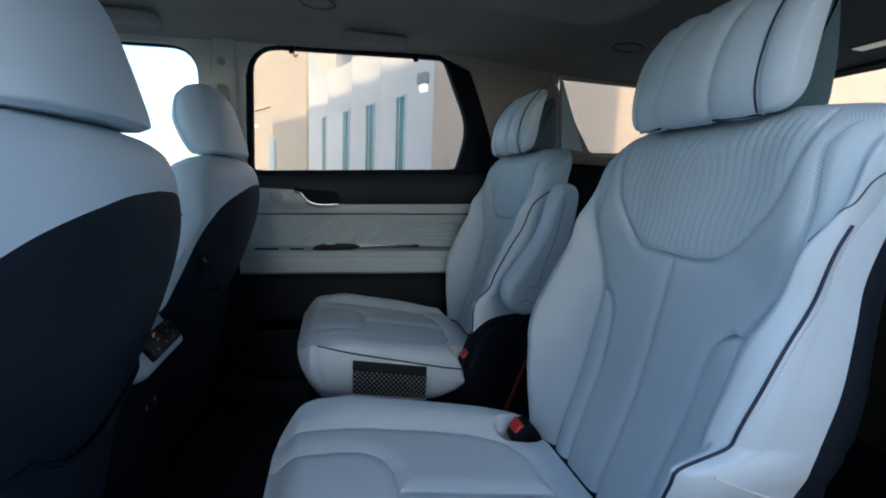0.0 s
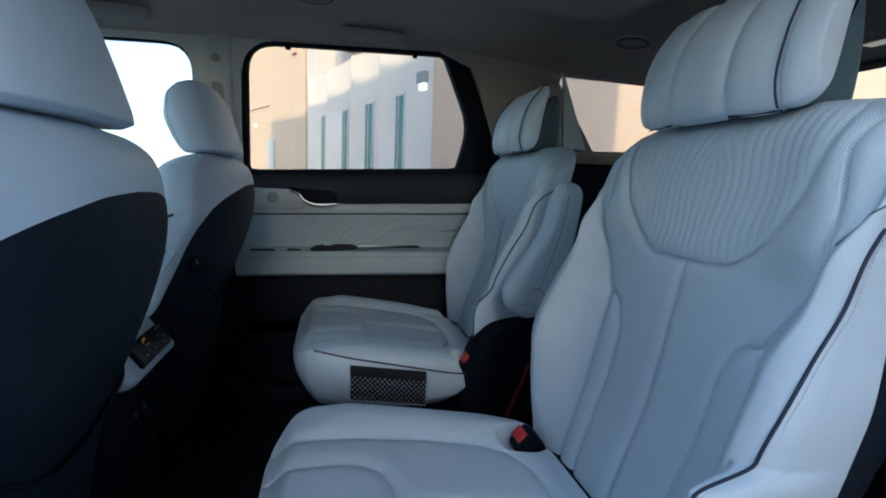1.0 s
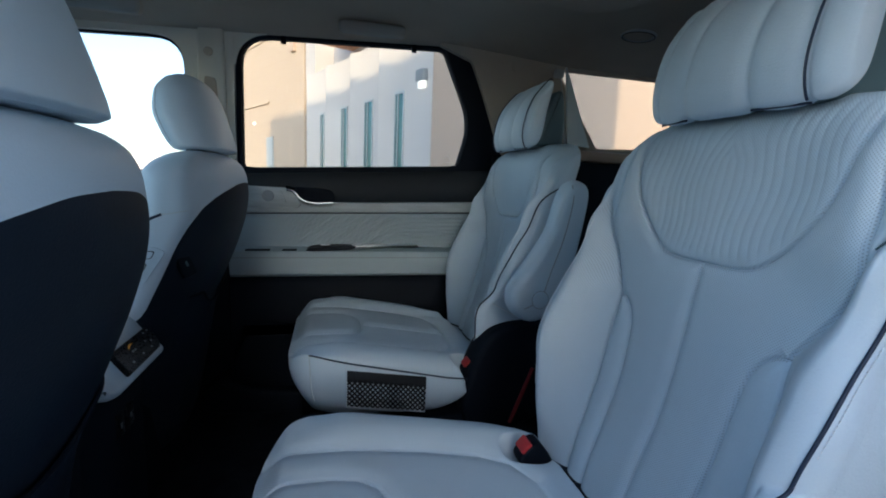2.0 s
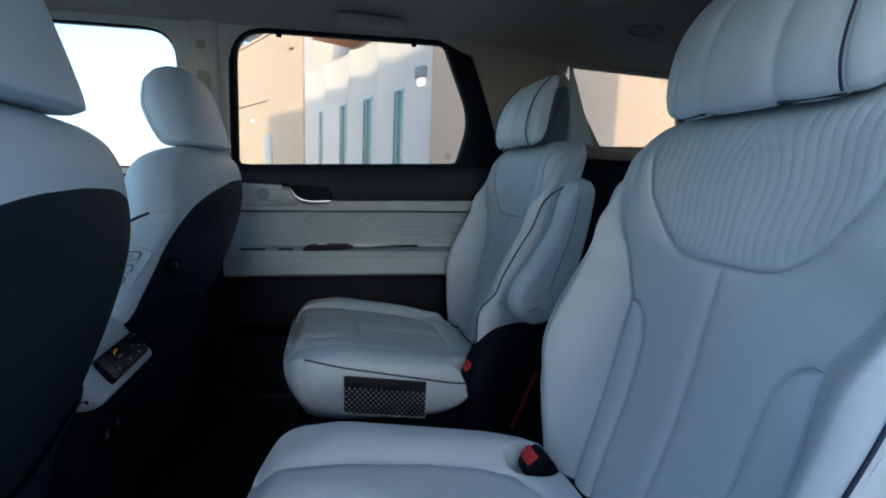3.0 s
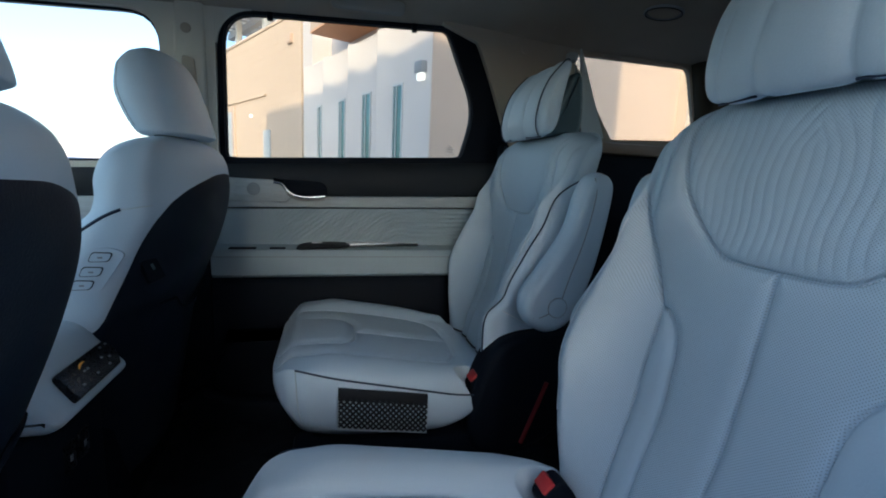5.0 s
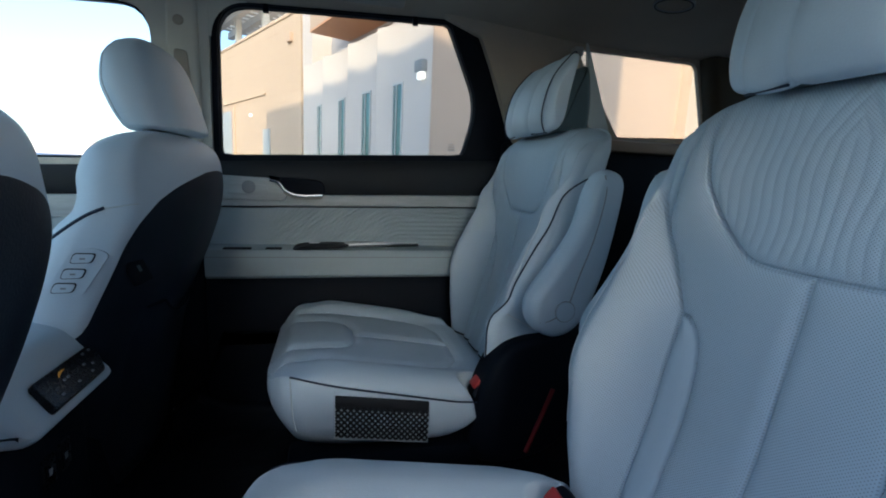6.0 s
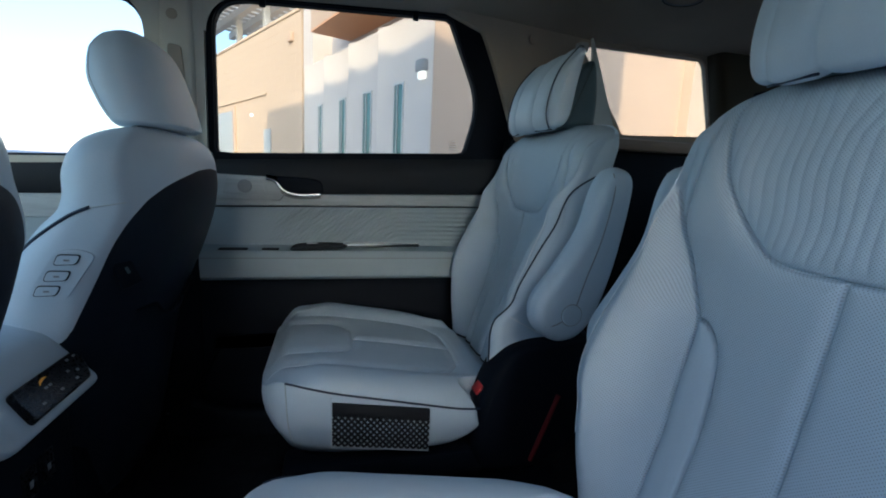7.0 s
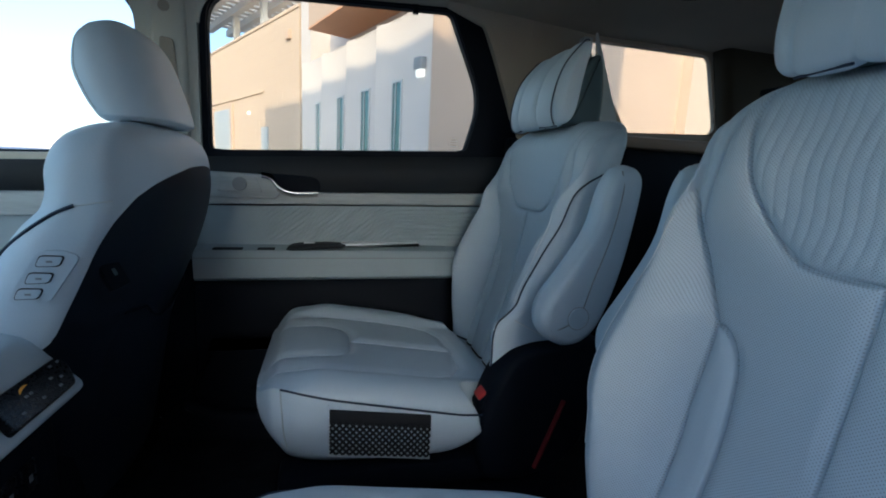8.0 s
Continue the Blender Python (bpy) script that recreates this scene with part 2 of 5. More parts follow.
def rounded(poly, r, n=6):
    """The polygon with its corners rounded; r is one radius or one for each corner."""
    p = [Vector(q) for q in poly]
    out = []
    for i, c in enumerate(p):
        rr = r[i] if isinstance(r, (list, tuple)) else r
        a, b = (p[i - 1] - c), (p[(i + 1) % len(p)] - c)
        k = min(rr, a.length * 0.45, b.length * 0.45)
        a, b = c + a.normalized() * k, c + b.normalized() * k
        for f in np.linspace(0, 1, n):
            out.append(tuple(a * (1 - f) ** 2 + c * 2 * f * (1 - f) + b * f * f))
    return out


def near(u, v, lines):
    """The distance of each point (u, v) to the nearest of the lines."""
    best = np.full(np.shape(u), 9.0)
    for line in lines:
        q = np.array(line, float)
        for a, b in zip(q[:-1], q[1:]):
            e = b - a
            s = np.clip(((u - a[0]) * e[0] + (v - a[1]) * e[1]) / max(e @ e, 1e-12), 0, 1)
            best = np.minimum(best, np.hypot(u - a[0] - s * e[0], v - a[1] - s * e[1]))
    return best


def cut(verts, faces, keep, uv=None):
    """Only those faces, with the vertices they use."""
    fs = [f for f, k in zip(faces, keep) if k]
    used = sorted({i for f in fs for i in f})
    at = {i: k for k, i in enumerate(used)}
    geo = [verts[i] for i in used], [[at[i] for i in f] for f in fs]
    return (*geo, [uv[i] for i in used]) if uv is not None else geo


def split(verts, faces, value, uv=None):
    """Cuts a mesh along the line where value, given for each vertex, is nought: the part above it and the part below."""
    out = []
    for sign in (1, -1):
        vs, fs, us, at = [], [], [], {}

        def put(key, p, q):
            if key not in at:
                at[key] = len(vs)
                vs.append(p)
                us.append(q)
            return at[key]

        for f in faces:
            ring = []
            for i, j in zip(f, f[1:] + f[:1]):
                a, c = sign * value[i], sign * value[j]
                if a >= 0:
                    ring.append(put(i, verts[i], uv[i] if uv else None))
                if (a >= 0) != (c >= 0):
                    k = a / (a - c)
                    p = tuple(verts[i][n] + (verts[j][n] - verts[i][n]) * k for n in range(3))
                    q = tuple(uv[i][n] + (uv[j][n] - uv[i][n]) * k for n in range(2)) if uv else None
                    ring.append(put((min(i, j), max(i, j)), p, q))
            if len(ring) > 2:
                fs.append(ring)
        out.append((vs, fs, us) if uv else (vs, fs))
    return out


def pillow(profile, half, deep=0.34, n=100, seams=(), back=0.0, edge=0.035, turn=0.64, hold=0.5):
    """A head cushion: a profile in x and z carried over its breadth, drawn in at both ends towards its middle, and grooved at the seams."""
    loop = spline(profile, n, True)
    mid = loop.min(0) + (loop.max(0) - loop.min(0)) * np.array([0.5, hold])
    ys = np.linspace(-1, 1, 121)
    ys = np.sign(ys) * (1 - (1 - np.abs(ys)) ** 1.6) * half
    rings = []
    for y in ys:
        a = abs(y)
        e = np.clip((a - (half - edge)) / edge, 0, 1)
        k = 1 - deep * (1 - math.sqrt(max(0, 1 - e ** 2.2)))
        q = mid + (loop - mid) * k
        dip = sum(0.003 * math.exp(-((a - t) / 0.0022) ** 2) + 0.0035 * math.exp(-((a - t) / 0.012) ** 2) for t in seams)
        if dip > 1e-5:
            q = inset(q, dip)
        q = q.copy()
        q[:, 0] += back * (a / half) ** 2 * np.clip((turn - q[:, 0]) / 0.08, 0, 1)
        rings.append([(p[0], y, p[1]) for p in q])
    return bridge(rings)


# ---- second-row seats ----
def curve(pairs):
    """A smooth line through pairs, with no overshoot."""
    q = np.array(sorted(pairs), float)
    x, y = q[:, 0], q[:, 1]
    h, s = np.diff(x), np.diff(y) / np.diff(x)
    m = np.zeros(len(x))
    m[0], m[-1] = s[0], s[-1]
    for i in range(1, len(x) - 1):
        if s[i - 1] * s[i] > 0:
            m[i] = 2 * s[i - 1] * s[i] / (s[i - 1] + s[i])
    def at(v):
        v = np.clip(np.asarray(v, float), x[0], x[-1])
        i = np.clip(np.searchsorted(x, v) - 1, 0, len(h) - 1)
        t = (v - x[i]) / h[i]
        return (1 + 2 * t) * (1 - t) ** 2 * y[i] + t * (1 - t) ** 2 * h[i] * m[i] + t * t * (3 - 2 * t) * y[i + 1] - t * t * (1 - t) * h[i] * m[i + 1]
    return at


def smooth01(s):
    s = np.clip(s, 0, 1)
    return s * s * (3 - 2 * s)


BACK_W = curve([(0.70, 0.220), (0.80, 0.235), (0.90, 0.250), (0.945, 0.250), (0.99, 0.260), (1.06, 0.262), (1.15, 0.252), (1.215, 0.246), (1.245, 0.245), (1.295, 0.248), (1.34, 0.248),
                (1.365, 0.240), (1.382, 0.226), (1.395, 0.203), (1.403, 0.172), (1.408, 0.12)])
BACK_MID = curve([(0.70, 0.465), (0.80, 0.485), (0.90, 0.518), (0.96, 0.538), (1.10, 0.566), (1.185, 0.581), (1.28, 0.598), (1.408, 0.620)])
BACK_WING = curve([(0.70, 0.46), (0.80, 0.455), (0.88, 0.45), (0.95, 0.448), (1.0, 0.452), (1.10, 0.490), (1.2, 0.538), (1.27, 0.568), (1.33, 0.590), (1.408, 0.615)])
BACK_REAR = curve([(0.70, 0.60), (0.97, 0.637), (1.1, 0.645), (1.2, 0.66), (1.30, 0.68), (1.408, 0.70)])
WING_SEAM = curve([(0.70, 0.135), (0.80, 0.143), (0.90, 0.15), (1.0, 0.155), (1.10, 0.152), (1.158, 0.183), (1.19, 0.196), (1.233, 0.21), (1.261, 0.222), (1.285, 0.228), (1.408, 0.23)])
YOKE = [(0, 1.184), (0.05, 1.1845), (0.078, 1.190), (0.10, 1.205), (0.118, 1.223), (0.139, 1.252), (0.155, 1.28), (0.163, 1.31), (0.169, 1.345), (0.174, 1.38), (0.172, 1.408)]
BACK_SEAMS = [YOKE, [(0, 1.183), (0, 0.70)],
              [(0.245, 1.285), (0.226, 1.261), (0.21, 1.233), (0.196, 1.19), (0.183, 1.158), (0.16, 1.115), (0.152, 1.09), (0.156, 1.0), (0.15, 0.9), (0.143, 0.80), (0.135, 0.70)],
              [(0.152, 1.098), (0.138, 1.096), (0.122, 1.082), (0.110, 1.055), (0.104, 1.0), (0.100, 0.9), (0.096, 0.80), (0.092, 0.70)],
              [(0.201, 1.208), (0.203, 1.245), (0.203, 1.279), (0.199, 1.312), (0.195, 1.343), (0.198, 1.36), (0.206, 1.371), (0.222, 1.376), (0.24, 1.377)]]


def back_front(a, z):
    """The front of the backrest at the half-breadth a and the height z, before seams."""
    w = BACK_W(z)
    r = 0.042 + 0.022 * smooth01((z - 1.2) / 0.1)
    s = (a - WING_SEAM(z)) / np.maximum(w - WING_SEAM(z), 0.02)
    x = BACK_MID(z) + (BACK_WING(z) - BACK_MID(z)) * smooth01(s * 1.5)
    x = x - 0.020 * smooth01((a - 0.09) / 0.10) * smooth01((z - 1.16) / 0.08) * (1 - smooth01((z - 1.32) / 0.08))   # the shoulders come forward
    e = np.clip((a - (w - r)) / r, 0, 1)
    x = x + r * (1 - np.sqrt(1 - e * e))
    k = np.clip((z - 1.353) / 0.055, 0, 1)
    return x + 0.045 * (1 - np.sqrt(1 - k * k))


def backrest_parts(inboard):
    """The skin of a backrest by its panels; the bolster is punched on the inboard side alone."""
    rows, nf, ns, nb = 470, 420, 13, 18
    z = np.linspace(0.70, 1.4075, rows)[:, None]
    w = BACK_W(z)
    t = np.linspace(-1, 1, nf)[None, :]
    t = np.sign(t) * (1 - (1 - np.abs(t)) ** 1.12)
    yy = t * w
    a = np.abs(yy)
    zz = np.broadcast_to(z, yy.shape)
    x = back_front(a, zz)
    d = near(a, zz, [spline(q, 40) for q in BACK_SEAMS])
    r = 0.042 + 0.022 * smooth01((z - 1.2) / 0.1)
    flat = 1 - smooth01((a - (w - 0.75 * r)) / (0.45 * r))
    x = x + flat * (0.0072 * np.exp(-(d / 0.0021) ** 2) + 0.0045 * np.exp(-(d / 0.010) ** 2))
    half = np.interp(zz, [q[1] for q in YOKE[1:]], [q[0] for q in YOKE[1:]])
    in_yoke = (zz > np.interp(a, [q[0] for q in YOKE[:5]], [q[1] for q in YOKE[:5]])) & (a < half) & (zz > 1.184)
    wave = a + 0.0034 * np.sin((zz - 1.20) / 0.062 * math.pi) * smooth01(a / 0.03) + 0.6 * np.clip(zz - 1.33, 0, 1) * smooth01(1 - a / 0.07)
    rib = np.abs(np.sin(wave / 0.0138 * math.pi))
    x = x - np.where(in_yoke & (d > 0.003), (0.0012 * rib ** 0.7 - 0.0007) * smooth01((d - 0.003) / 0.006), 0)
    x = x - flare(zz, inboard) * smooth01((-yy - (w - 0.034)) / 0.016)
    rear = BACK_REAR(z)
    k = np.clip((z - 1.353) / 0.055, 0, 1)
    rear = rear - 0.03 * (1 - np.sqrt(1 - k * k))
    rings, uvs = [], []
    for i in range(rows):
        zi, wi, ri = z[i, 0], w[i, 0], rear[i, 0]
        xe = x[i, -1]
        ring = [(x[i, j], yy[i, j], zi) for j in range(nf)]
        uv = [(yy[i, j] + math.copysign(0.35 * max(0.0, a[i, j] - 0.155), yy[i, j]), 1.03 * zi) for j in range(nf)]
        side = []
        for q in np.linspace(0, 1, ns)[1:]:
            e = np.clip((q - 0.75) / 0.25, 0, 1)
            side.append((xe + (ri - xe) * q, wi + 0.008 * math.sin(math.pi * q) - 0.03 * (1 - math.sqrt(1 - e * e)), zi))
        back = [(ri + 0.012 * math.cos(math.pi / 2 * v) - 0.0, v * (wi - 0.03), zi) for v in np.linspace(1, -1, nb + 2)[1:-1]]
        xo = x[i, 0]
        other = [(xo + (p[0] - xe) * (ri - xo) / (ri - xe), -p[1], zi) for p in side[::-1]]
        extra = side + back + other
        ring += extra
        uv += [(p[1], zi) for p in extra]
        rings.append(ring)
        uvs += uv
    verts, faces = bridge(rings)
    n = len(rings[0])
    groups = {"shading": [], "perforated": [], "ribbed": [], "plain": [], "strip": [], "shell": []}
    kind = []
    for f in faces:
        if len(f) > 4:
            kind.append("plain")
            continue
        i, j = divmod(f[0], n)
        if j < nf - 1:
            aa, zc = a[i, j], z[i, 0]
            # the skin below this height is blackened for the gap's shade
            if zc < 0.774:
                kind.append("shading")
            elif in_yoke[i, j]:
                kind.append("ribbed")
            elif zc < 1.095 and np.interp(zc, [0.70, 0.8, 0.9, 1.0, 1.055, 1.082, 1.098], [0.092, 0.096, 0.10, 0.104, 0.11, 0.122, 0.152]) < aa < WING_SEAM(zc):
                kind.append("strip")
            else:
                kind.append("perforated")
        else:
            kind.append("plain")
    out = {g: cut(verts, faces, [q == g for q in kind], uvs) for g in groups}
    vs, fs, us = out["perforated"]
    value = []
    for v in vs:
        edge = np.interp(v[2], [0.70, 0.80, 0.90, 1.0, 1.09, 1.115, 1.158, 1.19, 1.208, 1.245, 1.279, 1.312, 1.343, 1.36, 1.371, 1.376, 1.38],
                         [0.135, 0.143, 0.15, 0.156, 0.152, 0.16, 0.183, 0.196, 0.201, 0.203, 0.203, 0.199, 0.195, 0.198, 0.206, 0.222, 0.26])
        inner = np.interp(v[2], [0.70, 1.19, 1.233, 1.261, 1.285, 1.30], [0.0, 0.0, 0.21, 0.226, 0.245, 0.30])
        value.append(max(float(edge) - abs(v[1]), -1.0 if v[1] * inboard < 0 else min(abs(v[1]) - float(inner), float(BACK_W(v[2])) - 0.016 - abs(v[1]))))
    out["perforated"], out["shoulder"] = split(vs, fs, value, us)
    vs, fs, us = out["plain"]
    value = [min(v[0] - BACK_REAR(v[2]) + 0.056 + 0.032 * smooth01((1.16 - v[2]) / 0.20) - (0.05 if inboard < 0 else 0.016) * smooth01((v[2] - 1.18) / 0.1), 1.375 - v[2]) for v in vs]
    out["shell"], out["plain"] = split(vs, fs, value, us)
    return out


FLARE = {1: (0.064, 1.020, 0.024), -1: (0.042, 1.012, 0.070)}         # depth, upper end and run, for each seat


def flare(z, inboard):
    """How far the lower flank of the backrest stands forward at the height z."""
    deep, top, run = FLARE[inboard]
    return deep * smooth01((top - z) / run)


def on_back(zp, side):
    """The point of the rounded edge of the backrest where its piping lies."""
    r = 0.042 + 0.022 * float(smooth01((zp - 1.2) / 0.1))
    a = BACK_W(zp) - (0.35 - 0.33 * float(smooth01((zp - 1.03) / 0.20))) * r
    return (float(back_front(a, zp)) - 0.001, side * (a + 0.001), zp)


def stitches(points, every=0.0052, length=0.0034, r=0.0006):
    """Small raised stitches along a line on a surface."""
    p = np.array(points, float)
    run = np.concatenate([[0], np.cumsum(np.linalg.norm(np.diff(p, axis=0), axis=1))])
    at = lambda d: np.array([np.interp(d, run, p[:, k]) for k in range(3)])
    return joined(*[tube([at(d), at(d + length / 2), at(d + length)], r, 4) for d in np.arange(0, run[-1] - length, every)])


def back_stitching():
    """The top-stitching beside the seams of the backrest."""
    lines = []
    for line, off, z0, z1 in ((BACK_SEAMS[2], 0.0055, 0.80, 1.26), (BACK_SEAMS[3], -0.005, 0.80, 1.06), (BACK_SEAMS[4], 0.0055, 1.235, 1.352), (YOKE[1:], 0.005, 1.19, 1.37)):
        q = np.array(sorted((z, a) for a, z in line))
        zs = np.linspace(z0, z1, 90)
        a = np.interp(zs, q[:, 0], q[:, 1]) + off
        x = back_front(a, zs) + 0.0052
        for s in (1, -1):
            lines.append(stitches(np.stack([x, s * a, zs], 1)))
    zs = np.linspace(0.80, 1.175, 60)
    for s in (1, -1):
        lines.append(stitches(np.stack([back_front(zs * 0 + 0.005, zs) + 0.0052, s * (zs * 0 + 0.005), zs], 1)))
    return joined(*lines)


CUSH_IN = curve([(-0.07, 0.14), (-0.064, 0.19), (-0.05, 0.228), (-0.025, 0.258), (0.02, 0.279), (0.10, 0.289), (0.32, 0.288), (0.40, 0.272), (0.44, 0.245), (0.50, 0.23)])
CUSH_OUT = curve([(-0.07, 0.13), (-0.064, 0.175), (-0.05, 0.212), (-0.025, 0.24), (0.02, 0.262), (0.10, 0.284), (0.26, 0.286), (0.32, 0.272), (0.37, 0.24), (0.44, 0.22), (0.50, 0.21)])
CUSH_MID = curve([(-0.07, 0.842), (-0.03, 0.856), (0.04, 0.856), (0.15, 0.842), (0.30, 0.818), (0.44, 0.795), (0.50, 0.785)])
CUSH_LOW = curve([(-0.07, 0.80), (-0.05, 0.758), (-0.025, 0.727), (0.0, 0.705), (0.05, 0.697), (0.29, 0.685), (0.36, 0.703), (0.41, 0.75), (0.44, 0.77)])
CUSH_SEAMS = [[(0, 0.128), (0.05, 0.126), (0.08, 0.112), (0.095, 0.085), (0.10, 0.04), (0.104, -0.08)],
              [(0.178, -0.08), (0.172, 0.05), (0.176, 0.2), (0.17, 0.30), (0.15, 0.355), (0.10, 0.385), (0, 0.392)],
              [(0, 0.128), (0, 0.392)]]


def cush_pipe(x):
    return 0.861 - 0.215 * (x + 0.011)


def cushion_parts(inboard):
    rows, nt, ns, nb = 300, 300, 14, 10
    xs = -0.07 + 0.57 * (np.linspace(0, 1, rows) ** 1.35)
    x = xs[:, None]
    t = np.linspace(-1, 1, nt)[None, :]
    t = np.sign(t) * (1 - (1 - np.abs(t)) ** 1.15)
    w = np.where(t * inboard > 0, CUSH_IN(x), CUSH_OUT(x))
    yy = t * w
    a = np.abs(yy)
    xx = np.broadcast_to(x, yy.shape)
    s = np.clip((a - 0.165) / np.maximum(w - 0.165, 0.02), 0, 1)
    lift = 0.014 * smooth01((x + 0.03) / 0.10)
    crest = CUSH_MID(x) + lift
    edge = np.minimum(cush_pipe(x), CUSH_MID(x) + 0.002)
    up = CUSH_MID(x) + lift * smooth01(s / 0.5)
    e = np.clip((s - 0.5) / 0.5, 0, 1)
    zt = np.where(s < 0.5, up, edge + (crest - edge) * np.sqrt(np.maximum(1 - e ** 2.4, 0)))
    d = near(a, xx, CUSH_SEAMS)
    zt = zt - 0.0068 * np.exp(-(d / 0.0024) ** 2) - 0.0062 * np.exp(-(d / 0.015) ** 2)
    hole = np.hypot((xx - 0.40) / 1.3, yy * inboard - (0.183 if inboard > 0 else 0.245))
    zt = zt - 0.05 * smooth01((0.042 - hole) / 0.02)
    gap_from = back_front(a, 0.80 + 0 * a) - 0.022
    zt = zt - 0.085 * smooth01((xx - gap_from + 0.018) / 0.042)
    k = np.clip((-0.012 - x) / 0.058, 0, 1)
    low = CUSH_LOW(x)
    zt = low + 0.02 + (zt - low - 0.02) * np.sqrt(np.maximum(1 - k ** 2.3, 0.0))
    rings, uvs = [], []
    for i in range(rows):
        xi, wr, wl, lo = xs[i], w[i, -1], w[i, 0], low[i, 0]
        ring = [(xi, yy[i, j], zt[i, j]) for j in range(nt)]
        uv = [(yy[i, j], xi) for j in range(nt)]
        top = zt[i, -1]
        def flank(wi, sign, top):
            return [(xi, sign * (wi + 0.010 * math.sin(math.pi * min(1, q * 1.1)) - 0.03 * max(0, q - 0.7) ** 2 / 0.09), top + (lo - top) * q) for q in np.linspace(0, 1, ns)[1:]]
        side = flank(wr, 1, top)
        bot = [(xi, v * ((wr if v > 0 else wl) - 0.03), lo) for v in np.linspace(1, -1, nb + 2)[1:-1]]
        oth = flank(wl, -1, zt[i, 0])[::-1]
        ring += side + bot + oth
        uv += [(p[1], p[2]) for p in side + bot + oth]
        rings.append(ring)
        uvs += uv
    verts, faces = bridge(rings)
    n = len(rings[0])
    kind = []
    for f in faces:
        i, j = divmod(f[0], n)
        if len(f) > 4 or j >= nt - 1:
            kind.append("side")
        else:
            aa, xc = a[i, j], xs[i]
            edge_x = np.interp(xc, [-0.08, 0.05, 0.2, 0.30, 0.355, 0.392], [0.178, 0.172, 0.176, 0.17, 0.15, 0.0])
            # faces past gap_from go black, painting in the shade behind the cushion
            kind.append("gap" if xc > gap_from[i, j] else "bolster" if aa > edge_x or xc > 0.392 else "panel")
    return {g: cut(verts, faces, [q == g for q in kind], uvs) for g in ("side", "bolster", "panel", "gap")}


HEAD_PROFILE = [(0.566, 1.393), (0.556, 1.415), (0.555, 1.445), (0.565, 1.49), (0.587, 1.533), (0.622, 1.570), (0.642, 1.586), (0.650, 1.580),
                (0.642, 1.555), (0.624, 1.49), (0.612, 1.43), (0.602, 1.399), (0.587, 1.389)]


